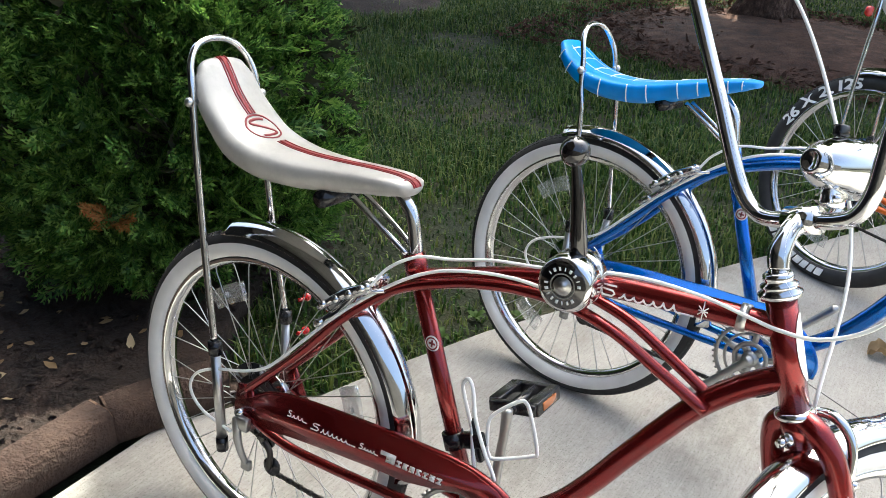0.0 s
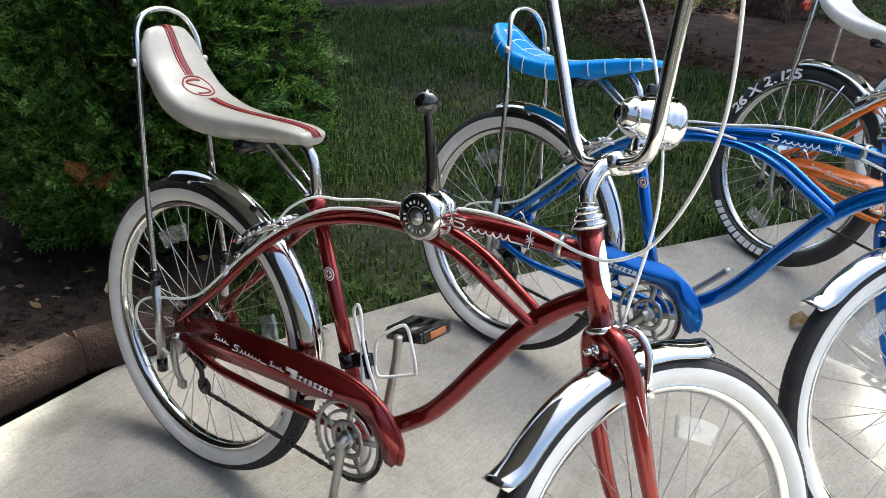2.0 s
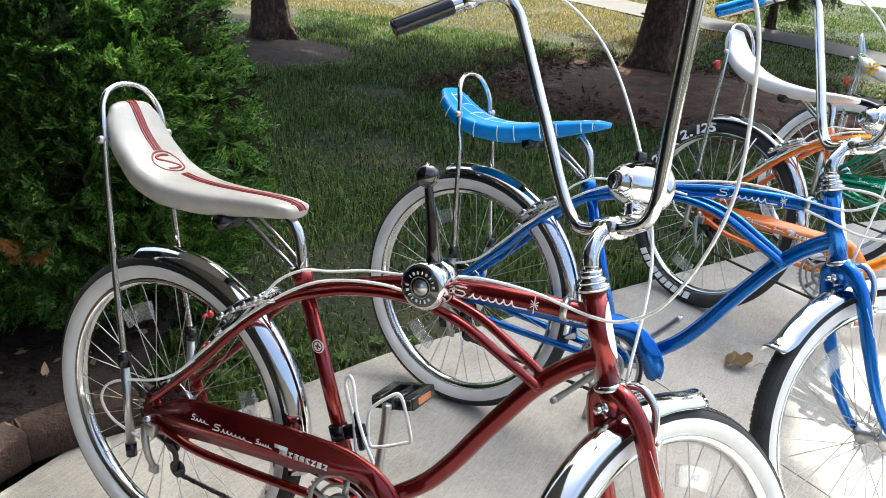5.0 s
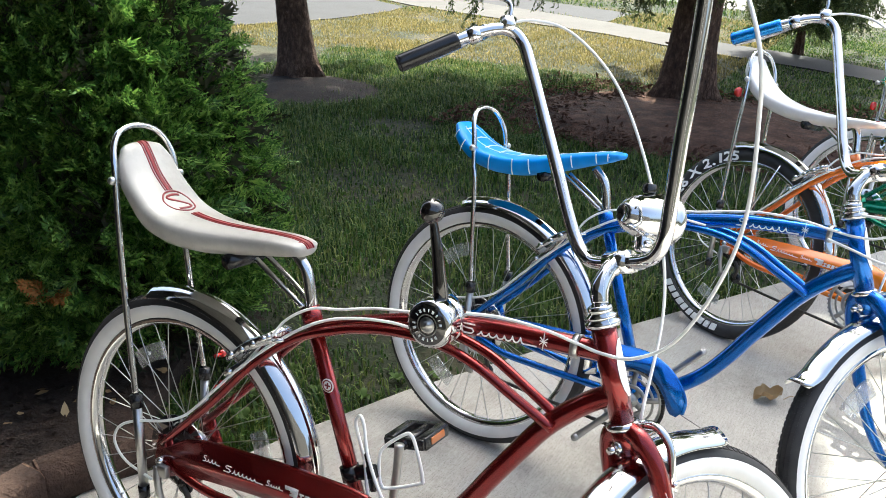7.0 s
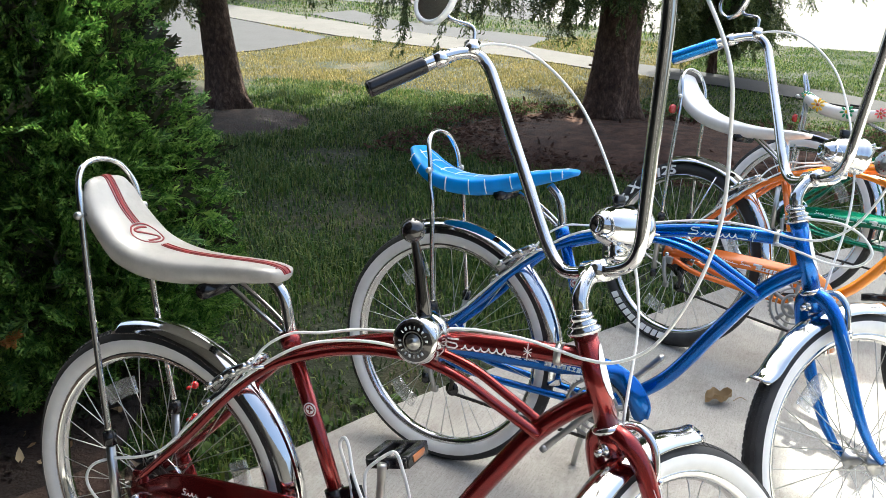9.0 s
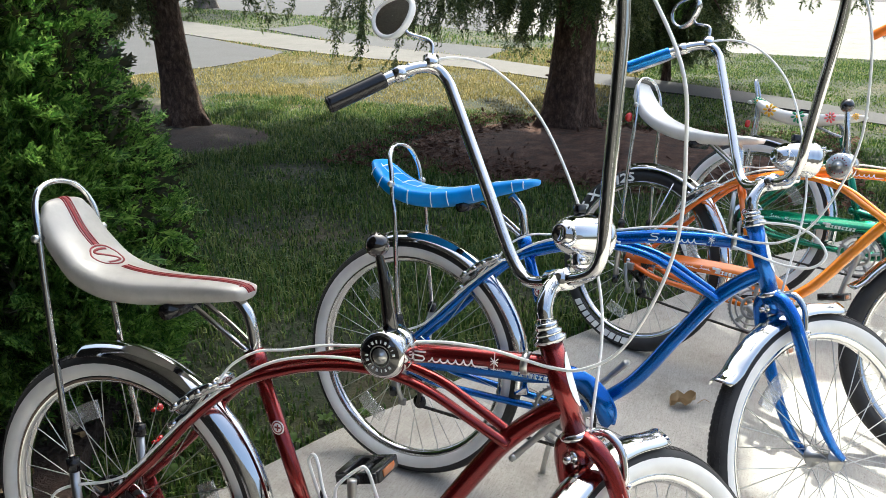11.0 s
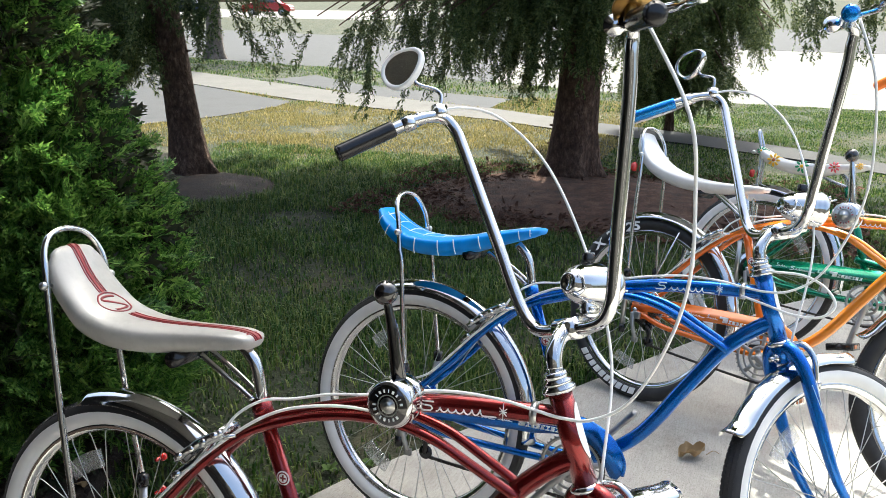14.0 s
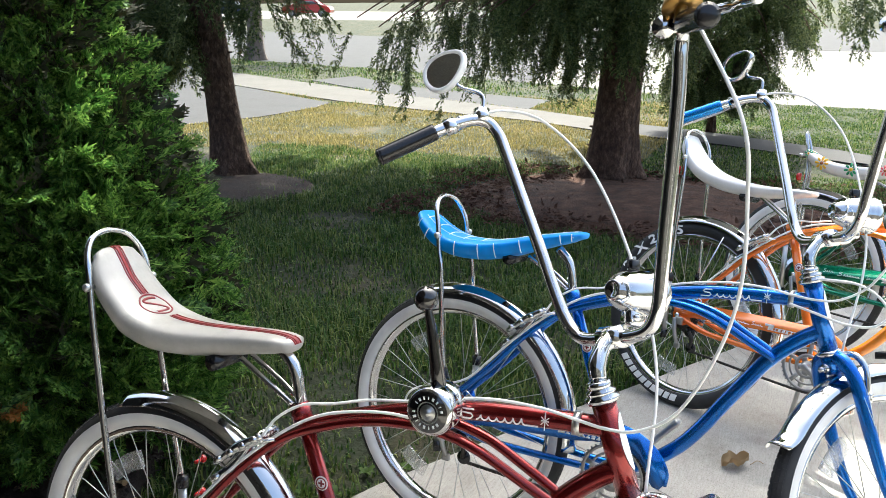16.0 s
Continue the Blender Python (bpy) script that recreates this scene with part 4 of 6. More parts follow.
    for sg in (-1, 1):
        for off in (0.0, 0.012):
            arms.append(tube([c0 + Vector((0, -sg * 0.01, 0.02)) + ta * off, c0 + Vector((0, sg * 0.034, 0.016)) + ta * (0.01 + off), c0 + Vector((0, sg * 0.05, -0.01)) + ta * (0.05 + off), c0 + Vector((0, sg * 0.046, -0.012)) + ta * (0.095 + off)], 0.0095, 8))
        arms.append(moved(box(0.05, 0.01, 0.014, 0.002), Matrix.Translation(c0 + ta * 0.1 + Vector((0, sg * 0.034, -0.012))) @ Matrix.Rotation(radians(-38), 4, "Y")))
        arms.append(tube([c0 + ta * 0.085 + Vector((0, sg * 0.03, -0.012)), c0 + ta * 0.085 + Vector((0, sg * 0.066, -0.012))], 0.006, 8, smooth=False))
    arms.append(moved(box(0.062, 0.024, 0.017, 0.004), Matrix.Translation(c0 + Vector((0.0, -0.048, 0.014))) @ Matrix.Rotation(radians(-30), 4, "Y")))
    arms.append(tube([c0 + Vector((0.03, -0.062, 0.036)), c0 + Vector((-0.02, -0.064, 0.006)), c0 + Vector((-0.07, -0.062, -0.036))], (0.007, 0.009, 0.006), 10))
    for u in (0.0, 0.3, 0.62, 0.95):
        arms.append(tube([c0 + Vector((0.02 - 0.08 * u, -0.058, 0.030 - 0.055 * u)), c0 + Vector((0.02 - 0.08 * u, -0.076, 0.030 - 0.055 * u))], 0.0068, 6, smooth=False))
    arms.append(tube([c0 + Vector((-0.03, -0.055, 0.0)), c0 + Vector((0.05, -0.05, 0.03))], 0.004, 8, smooth=False))
    part("rear_brake", join(*arms), CHROME, bike, "chromed caliper brake over the rear tyre", UPM)
    # stem and bars
    part("stem", join(tube([H(0, 0, -0.06), H(0, 0, 0.0)], 0.0115, 14, smooth=False), tube([H(0, 0, -0.012), H(0, 0.004, 0.012), H(0, 0.024, 0.036), H(0, 0.048, 0.045)], (0.0135, 0.0145, 0.013, 0.0165), 12),
                      tube([H(-0.021, 0.05, 0.045), H(0.021, 0.05, 0.045)], 0.0185, 16, smooth=False), tube([H(-0.016, 0.066, 0.03), H(0.016, 0.066, 0.03)], 0.007, 8, smooth=False)), CHROME, bike, "chrome gooseneck stem", SB)
    half = []
    for sg in (-1, 1):
        k = 0.015 if sg < 0 else 0.0
        half.append([H(0, 0.05, 0.045), H(sg * 0.045, 0.05, 0.045), H(sg * 0.072, 0.052, 0.053), H(sg * 0.092, 0.056, 0.078), H(sg * 0.108, 0.063, 0.125), H(sg * 0.13, 0.078, 0.20), H(sg * 0.158, 0.096, 0.29), H(sg * 0.182, 0.111, 0.37),
                     H(sg * 0.194, 0.116, 0.412), H(sg * 0.203, 0.104 + k, 0.438), H(sg * 0.215, 0.075 + 1.5 * k, 0.447), H(sg * 0.24 - 0.7 * k, 0.02 + 2.5 * k, 0.442), H(sg * 0.285 - 2.6 * k, -0.07 + 4 * k, 0.424)])
    hb = part("handlebar", tube(half[0][::-1] + half[1][1:], 0.0111, 14), CHROME, bike, "tall chrome ape-hanger handlebar", SB)
    for sg in (-1, 1):
        k = 0.015 if sg < 0 else 0.0
        ga, gb = H(sg * 0.242 - 0.75 * k, 0.016 + 2.5 * k, 0.4415), H(sg * 0.29 - 2.8 * k, -0.08 + 4 * k, 0.422)
        d = gb - ga
        gp = part("grip", tube([ga + d * (q / 40) for q in range(41)], [0.0148] + [0.0155] * 39 + [0.0150], 20, smooth=False), grip, hb,
                  {BLACK: "ribbed black rubber grip"}.get(grip, "coloured plastic grip"))
        part("grip_end", tube([gb, gb + d.normalized() * 0.004], (0.0165, 0.011), 16, smooth=False), grip, gp)
        part("brake_lever", join(tube([H(sg * 0.228, 0.06, 0.447), H(sg * 0.262, 0.062, 0.446), H(sg * 0.30 - 1.2 * k, 0.03 + 2 * k, 0.436), H(sg * 0.325 - 2.2 * k, -0.02 + 3 * k, 0.428), H(sg * 0.335 - 3 * k, -0.05 + 4 * k, 0.424)], (0.008, 0.0075, 0.0075, 0.0085, 0.0095), 8),
                                      tube([H(sg * 0.224, 0.052, 0.446), H(sg * 0.236, 0.034, 0.443)], 0.0155, 14, smooth=False), moved(box(0.02, 0.03, 0.02, 0.003), Matrix.Translation(H(sg * 0.228, 0.062, 0.447)))), CHROME, hb, "chrome brake lever")
    if mirror:
        mb, mc = H(0.206, 0.10, 0.45), H(0.228, 0.075, 0.54)
        part("mirror_stalk", join(tube([mb, mb + Vector((0.0, 0, 0.04)), mc - Vector((0, 0, 0.03)) + FW * 0.02, mc + FW * 0.012], 0.0042, 8), tube([mb - Vector((0, 0, 0.012)), mb + Vector((0, 0, 0.012))], 0.015, 12, smooth=False)), CHROME, hb)
        mm = Matrix.Translation(mc + Vector((0, 0.012, 0.006))) @ look((0, 0, 0), (-0.86, -0.42, -0.10)).to_3x3().to_4x4() @ Matrix.Rotation(radians(mirror_turn), 4, "Z")

        def egg(rings):
            V = [(k * 0.047 * math.cos(a), k * 0.034 * math.sin(a) * (1 - 0.25 * math.cos(a)), z) for k, z in rings for a in np.linspace(0, 2 * math.pi, 40, endpoint=False)]
            Fs = [(r * 40 + i, r * 40 + (i + 1) % 40, (r + 1) * 40 + (i + 1) % 40, (r + 1) * 40 + i) for r in range(len(rings) - 1) for i in range(40)]
            return V, Fs

        shell = part("mirror_shell", moved(egg([(0.80, -0.009), (0.86, -0.0125), (0.95, -0.013), (1.0, -0.009), (1.0, 0.0), (0.9, 0.010), (0.65, 0.019), (0.3, 0.023), (0.01, 0.024)]), mm), WHITE if grip is BLACK else CHROME, hb, "egg-shaped mirror housing")
        part("mirror_glass", moved(egg([(0.01, -0.0095), (0.4, -0.0096), (0.82, -0.0092)]), mm), MIRROR, shell)
    if grip is BLACK:
        part("bell", join(moved(lathe([(0.0, 0.020), (0.011, 0.019), (0.021, 0.014), (0.0265, 0.004), (0.027, 0.0), (0.0, 0.0)], 28, "z"), Matrix.Translation(H(-0.262, 0.045, 0.458)) @ Matrix.Rotation(radians(-14), 4, "X")), tube([H(-0.255, 0.04, 0.44), H(-0.262, 0.045, 0.460)], 0.008, 8, smooth=False)), BRASS, hb, "dull brass bell")
    if light:
        lc = H(0, 0.135, 0.095)
        mm = Matrix.Translation(lc) @ Vector((1, 0, 0.02)).to_track_quat("Z", "X").to_matrix().to_4x4()
        hl = part("headlight", moved(lathe([(0.0, -0.060), (0.010, -0.0605), (0.013, -0.0635), (0.016, -0.0625), (0.019, -0.0585), (0.026, -0.050), (0.032, -0.036), (0.0365, -0.016), (0.0385, 0.004), (0.0385, 0.010), (0.041, 0.014), (0.0395, 0.018), (0.042, 0.022), (0.041, 0.034), (0.037, 0.038), (0.0, 0.042)], 36, "z"), mm), CHROME, bike, "chrome bullet headlight", SB)
        part("light_bracket", join(tube([H(0, 0.068, 0.035), H(0, 0.10, 0.03), H(0, 0.13, 0.06)], (0.006, 0.009, 0.008), 8), moved(box(0.034, 0.022, 0.03, 0.006), Matrix.Translation(lc + Vector((-0.012, 0, -0.042)))), tube([lc + Vector((-0.02, -0.018, -0.044)), lc + Vector((-0.02, 0.018, -0.044))], 0.006, 6, smooth=False)), CHROME, hl)
        part("switch", box(0.02, 0.014, 0.016, 0.003, tuple(lc + Vector((-0.01, 0, 0.046)))), BLACK, hl)
    # gear shifter on the top tube
    if shifter != "none":
        dc = Matrix.Translation((0.591, 0, 0.4485))
        sh = part("shifter_drum", lathe([(0.0, -0.014), (0.036, -0.016), (0.0415, -0.020), (0.0415, -0.040), (0.0395, -0.042), (0.0415, -0.044), (0.0415, -0.064), (0.039, -0.074), (0.034, -0.0775), (0.0, -0.0775)], 40), CHROME, bike, "chrome stick-shift drum", UPM @ Matrix.Translation((drum, 0, drum * 0.15)) @ dc)
        face = GLOSS_BLACK if shifter == "black" else STEEL
        part("drum_face", lathe([(0.0, -0.0790), (0.033, -0.0786), (0.034, -0.077)], 32), face, sh, "black printed dial face")
        part("drum_centre", lathe([(0.0, -0.084), (0.007, -0.083), (0.008, -0.0792), (0.013, -0.0794), (0.0135, -0.0790)], 20), STEEL, sh)
        part("dial_ring", lathe([(0.0165, -0.0792), (0.0175, -0.0795), (0.0185, -0.0792)], 32), STEEL, sh)
        for q in range(19):
            if q in (0, 9, 10):
                continue
            a = 2 * math.pi * q / 19 + 1.3
            part("dial_mark", box(0.0016 + 0.0012 * (q % 3), 0.0006, 0.0052), WHITE if shifter == "black" else TARTRED, sh, "", Matrix.Rotation(-a, 4, "Y") @ Matrix.Translation((0, -0.0792, 0.0245)))
        lev = [(0.591, -0.040, 0.482), (0.588, -0.044, 0.51), (0.580, -0.050, 0.565), (0.570, -0.054, 0.614)]
        geo = tube(lev, (0.0135, 0.0125, 0.0095, 0.0065), 10)
        part("shift_lever", geo, GLOSS_BLACK if shifter == "black" else CHROME, sh, "tapered lever", dc.inverted())
        part("shift_knob", join(ball(0.0205, (0.567, -0.055, 0.627)), ball(0.0095, (0.5665, -0.0555, 0.6405), sz=0.8)), GLOSS_BLACK, sh, "glossy black ball knob", dc.inverted())
    if shifter != "none" or not ladies:
        part("cable_clamp", lathe([(0.0172, -0.006), (0.0195, -0.006), (0.0195, 0.006), (0.0172, 0.006)], 20, "x", closed=True), STEEL, fr, "", Matrix.Translation((0.815, 0, 0.4525)))
        part("brake_cable", tube([(0.255, -0.06, 0.325), (0.28, -0.045, 0.368), (0.325, -0.03, 0.398), (0.38, -0.018, 0.407), (0.45, -0.012, 0.425), (0.53, -0.012, 0.438), (0.60, -0.010, 0.455), (0.68, -0.012, 0.4685), (0.76, -0.016, 0.470), (0.815, -0.019, 0.464), (0.865, -0.030, 0.462)]
                                 + [(0.915, -0.042, 0.472), (0.97, -0.055, 0.515), (1.015, -0.075, 0.605), (1.04, -0.10, 0.705), (1.04, -0.125, 0.82), (1.025, -0.15, 0.93)]
                                 + [(UPM.inverted() @ SB) @ H(-0.25, 0.085, 0.452)], 0.0027, 8), CABLE, fr, "white brake cable")
        part("gear_cable", tube([(0.56, -0.030, 0.415), (0.50, -0.036, 0.418), (0.43, -0.038, 0.408), (0.36, -0.040, 0.386), (0.29, -0.045, 0.343), (0.205, -0.058, 0.270), (0.13, -0.066, 0.190), (0.085, -0.072, 0.140), (0.06, -0.08, 0.118), (0.02, -0.088, 0.100), (-0.05, -0.095, 0.080), (-0.092, -0.10, 0.055),
                                 (-0.104, -0.10, 0.018), (-0.075, -0.096, -0.018), (-0.008, -0.088, -0.040)], 0.0029, 8), CABLE, fr, "white gear cable")
    part("front_brake_cable", tube([H(0.232, 0.082, 0.452), H(0.20, 0.15, 0.452), H(0.155, 0.20, 0.41), H(0.095, 0.218, 0.30), H(0.04, 0.19, 0.13), H(-0.005, 0.13, -0.04), (SB.inverted() @ S) @ (bp + AX * 0.03)], 0.0027, 8), CABLE, hb, "white brake cable")
    if loop:
        part("cable_loop", tube([(0.815, -0.022, 0.444), (0.87, -0.034, 0.434), (0.93, -0.052, 0.424), (0.985, -0.066, 0.430), (1.01, -0.066, 0.460), (0.985, -0.056, 0.493), (0.94, -0.040, 0.510), (0.885, -0.024, 0.508), (0.850, -0.016, 0.505)], 0.0029, 8), CABLE, fr, "white cable in a loose loop")
    # kickstand
    part("kickstand", tube([(0.435, 0.03, -0.055), (0.42, 0.06, -0.09), (0.365, 0.155, -0.285), (0.36, 0.172, -0.322)], 0.0085, 8), STEEL, bike, "", UPM)
    if cage:
        for jx, jz in ((0.020, 0.196), (0.020, 0.125)):
            part("red_jewel", join(ball(0.0085, (jx, 0.075, jz)), tube([(jx, 0.052, jz), (jx, 0.07, jz)], 0.004, 8, smooth=False)), REDLENS, bike, "small red reflector bolt", UPM)
        cg = part("bottle_cage", join(tube([(0.447, -0.004, 0.130), (0.428, -0.006, 0.180), (0.424, -0.008, 0.202), (0.434, -0.010, 0.215), (0.445, -0.012, 0.200), (0.460, -0.018, 0.155), (0.488, -0.028, 0.112), (0.512, -0.032, 0.078), (0.507, -0.030, 0.068), (0.472, -0.014, 0.060), (0.462, -0.010, 0.075), (0.447, -0.004, 0.130)], 0.0033, 8),
                                           tube([(0.474, 0.008, 0.100), (0.470, 0.010, 0.140), (0.478, 0.014, 0.160), (0.510, 0.024, 0.190), (0.523, 0.028, 0.190), (0.535, 0.030, 0.165), (0.552, 0.032, 0.112), (0.545, 0.030, 0.100), (0.490, 0.014, 0.078), (0.478, 0.010, 0.084), (0.474, 0.008, 0.100)], 0.0033, 8)), WHITE, bike, "white wire bottle cage", UPM)
        part("cage_clamp", join(lathe([(0.0150, -0.014), (0.0185, -0.014), (0.0185, 0.014), (0.0150, 0.014)], 20, "z", closed=True), box(0.05, 0.016, 0.026, 0.003, (0.034, 0, 0)), box(0.012, 0.012, 0.075, 0.003, (0.045, 0, 0))), BLACK, cg, "black plastic clamp", Matrix.Translation((0.416, 0, 0.090)) @ Matrix.Rotation(radians(-21), 4, "Y"))
    return bike


def stand(x, y, yaw, lean):
    """The pose of a bicycle whose rear tyre touches the ground at x, y."""
    return Matrix.Translation((x, y, 0.0)) @ Matrix.Rotation(radians(yaw), 4, "Z") @ Matrix.Rotation(radians(lean), 4, "X")


bicycle("candy red cruiser bicycle with worn cream banana seat and whitewall tyres", RED, stand(0.0, -0.035, 0.0, -8.97), 63.6, "cream", True, "black", BLACK, "black", cage=True, bars=62.1, crank=92, bar_fore=-0.014, sissy_up=-0.013, refl=(121, 16))
bicycle("candy blue cruiser bicycle with blue web-patterned banana seat, pedals missing", BLUE, stand(0.262, 0.796, -6.73, -10.18), 54.7, "blue", True, "none", BLUEGLITTER, "none", sissy_up=-0.088, fore=0.002, bar_fore=0.059, flap=156, loop=True, slim=0.78,
        refl=(123, 236), front_refl=(140, 300), crank=50, foot=0.05, bars=41.9, rake=6.6, wide=1.25, tall=0.955)
bicycle("orange cruiser bicycle with white seat and black white-lettered tyres", ORANGE, stand(0.702, 1.804, -24.9, -13.1), 20, "white", False, "silver", ORANGEGRIP, "chrome", sissy_up=-0.026, bar_fore=0.024, slim=0.6,
        refl=(27, 256), names="tyre", crank=150, drum=0.05, front_refl=(60,))
bicycle("green step-through cruiser bicycle with flower-printed seat", GREEN, stand(1.046, 2.445, -22.5, -14.4), 10, "floral", True, "none", PRINTGREEN, "black", ladies=True, sissy_up=-0.10, fore=0.045, seat_up=-0.036, post=0.2, slim=0.7,
        refl=(40, 200), front_refl=(60,))
bicycle("violet cruiser bicycle at the far end of the row", VIOLET, stand(1.93, 3.02, -26.0, -11.0), 10, "white", True, "none", BLACK, "black", sissy_up=-0.06, fore=0.0, refl=(20, 200), front_refl=(60,))


# ---- ground ----
def sheet(name, outline, z0, z1, material, label="", category="", parent=None):
    """A slab or bed: an outline in x and y with its sides."""
    n = len(outline)
    V = [(x, y, z1) for x, y in outline] + [(x, y, z0) for x, y in outline]
    Fs = [tuple(range(n))] + [(i, i + n, (i + 1) % n + n, (i + 1) % n) for i in range(n)]
    me = mesh(name, V, Fs, False)
    me.materials.append(material)
    ob = new(name, me)
    if parent:
        ob.parent = parent
        return ob
    return tagged(ob, label, category, kind="structure")


def lie(x, y):
    """Height of the lawn: sunk beside the slab, level with the paving farther off."""
    far = min(1.0, max(0.0, (y - 4.5) / 2.5))
    swell = 0.03 * noise.noise(Vector((x * 0.7, y * 0.7, 0))) if abs(x) < 9 and -5 < y < 7 else 0.0
    return -0.035 + 0.02 * far + swell * (1 - far)


def make_ground():
    """One sheet to the horizon, fine near the camera, with low swells."""
    wide = np.sign(np.linspace(-1, 1, 41)) * np.abs(np.linspace(-1, 1, 41)) ** 3 * 400
    xs = np.unique(np.concatenate([np.linspace(-8, 8, 81), wide]))
    ys = np.unique(np.concatenate([np.linspace(-4, 14, 91), wide]))
    V = [(x, y, lie(x, y)) for y in ys for x in xs]
    n = len(xs)
    Q = [(j * n + i, j * n + i + 1, (j + 1) * n + i + 1, (j + 1) * n + i) for j in range(len(ys) - 1) for i in range(n - 1)]
    me = quick("ground", V, Q, LAWNSOIL)
    return tagged(new("ground", me), "patchy shaded lawn reaching away to the street", "lawn", kind="structure")


make_ground()
EDGE = [(-0.21, 0.40), (-0.139, 0.60), (-0.014, 0.904), (0.220, 1.34)]      # the slab's edge along the lawn
ED, PD = Vector((0.478, 0.878)), Vector((0.878, -0.478))       # along that edge, and square to it
E0 = Vector((-0.139, 0.66))


def sq(s, q):
    p = E0 + ED * s + PD * q
    return (p.x, p.y)


slab = sheet("slab", [(-0.47, -3.4), (-0.45, 0.08), (-0.36, 0.24)] + EDGE + [sq(0.918, 0), sq(0.918, 9.0), (8.2, -3.4)], -0.12, 0.0, CONCRETE,
             "weathered pale concrete slab with faint stains", "slab")
sheet("slab_panel", [sq(0.922, 0.0), sq(2.08, 0.03), sq(2.68, 0.02), sq(3.9, 0.3), sq(3.9, 9.0), sq(0.922, 9.0)], -0.12, 0.0, CONCRETE, parent=slab)
sheet("slab_panel", [sq(3.904, 0.3), sq(6.6, 1.3), sq(6.6, 9.0), sq(3.904, 9.0)], -0.12, 0.0, CONCRETE, parent=slab)
sheet("sidewalk", [(-11.5, 12.8), (-7.81, 10.88), (-5.47, 9.75), (-4.3, 9.36), (-2.22, 8.75), (-1.05, 8.15), (-1.06, 8.95), (-2.58, 9.8), (-5.24, 10.85), (-8.18, 12.40), (-12.4, 14.6)], -0.08, 0.0, WALK_CONCRETE, "pale concrete sidewalk crossing the lawn", "sidewalk")
# right stretch of the sidewalk: its shade is in the darker concrete
sheet("sidewalk", [(-1.04, 8.148), (0.16, 7.75), (1.20, 7.20), (2.1, 6.62), (7.2, 3.3), (7.5, 4.2), (1.99, 7.22), (1.15, 7.86), (-0.19, 8.6), (-1.05, 8.948)], -0.08, 0.0, SHADED_WALK, "sidewalk crossing the lawn, shade put into its grey", "sidewalk")
sheet("driveway", [(-6.9, 6.2), (-6.02, 6.81), (-5.55, 7.92), (-5.40, 9.0), (-5.52, 9.54), (-7.84, 10.86), (-11.5, 12.76), (-28.0, 19.0), (-28.0, 4.0)], -0.08, -0.004, ASPHALT, "grey asphalt driveway with worn patches", "driveway")
sheet("driveway_apron", [(-7.78, 12.54), (-5.24, 10.87), (-2.6, 9.84), (-2.6, 10.9), (-5.70, 12.13), (-7.42, 13.56)], -0.08, -0.004, ASPHALT, "grey asphalt driveway apron", "driveway")
sheet("road", [(-3.8, 13.4), (-1.0, 12.2), (0.29, 11.55), (2.31, 11.3), (45.0, 3.0), (45.0, 15.0), (3.0, 24.0), (-6.6, 26.5)], -0.1, -0.012, PALE_CONCRETE, "wide sunlit concrete road", "road")
# left stretch of the same road; asphalt grey stands in for tree shade
sheet("road_shaded", [(-130.0, 65.0), (-13.6, 17.4), (-10.0, 16.0), (-7.88, 15.3), (-3.81, 13.42), (-6.61, 26.5), (-16.3, 30.5), (-130.0, 85.0)], -0.1, -0.012, ASPHALT, "grey left stretch of the road, shade in its colour", "road")
sheet("far_driveway", [(-18.0, 37.0), (-6.6, 26.6), (3.0, 24.1), (22.0, 19.6), (26.0, 32.0), (-21.0, 50.0)], -0.1, -0.012, ASPHALT, "grey paving across the road", "driveway")
sheet("far_parking", [(-110.0, 85.0), (-27.0, 54.0), (-22.0, 84.0), (-90.0, 115.0)], -0.1, -0.012, PALE_CONCRETE, "pale paving where cars are parked", "parking")

# mulch bed behind the timber, and bare soil under the trees
sheet("mulch_bed", [(-0.55, -3.4), (-0.53, 0.12), (-0.50, 0.28), (-0.60, 0.48), (-0.80, 0.85), (-1.2, 1.4), (-2.2, 1.8), (-4.0, 1.0), (-4.0, -3.4)], -0.1, 0.055, MULCH, "dark bark mulch bed under the cedar", "mulch")


def soil_mound(name, cx, cy, rx, ry, h, label):
    V, Q = [], []
    for i in range(13):
        r = i / 12
        for k in range(36):
            a = 2 * math.pi * k / 36
            w = 1 + 0.16 * noise.noise(Vector((math.cos(a) * 1.6 + cx, math.sin(a) * 1.6, cy)))
            x, y = cx + rx * r * w * math.cos(a), cy + ry * r * w * math.sin(a)
            V.append((x, y, -0.045 + h * (1 - r * r) + 0.012 * noise.noise(Vector((x * 5, y * 5, 2)))))
    for i in range(12):
        for k in range(36):
            Q.append((i * 36 + k, (i + 1) * 36 + k, (i + 1) * 36 + (k + 1) % 36, i * 36 + (k + 1) % 36))
    return tagged(new(name, quick(name, V, Q, REDSOIL if name == "soil_ring" else MULCH)), label, "soil", kind="structure")


soil_mound("soil_ring", -0.05, 5.0, 1.75, 1.1, 0.09, "bare reddish-brown soil and needles round a spruce")
soil_mound("soil_patch", -3.3, 4.35, 0.95, 0.7, 0.06, "bare soil round a tree foot")


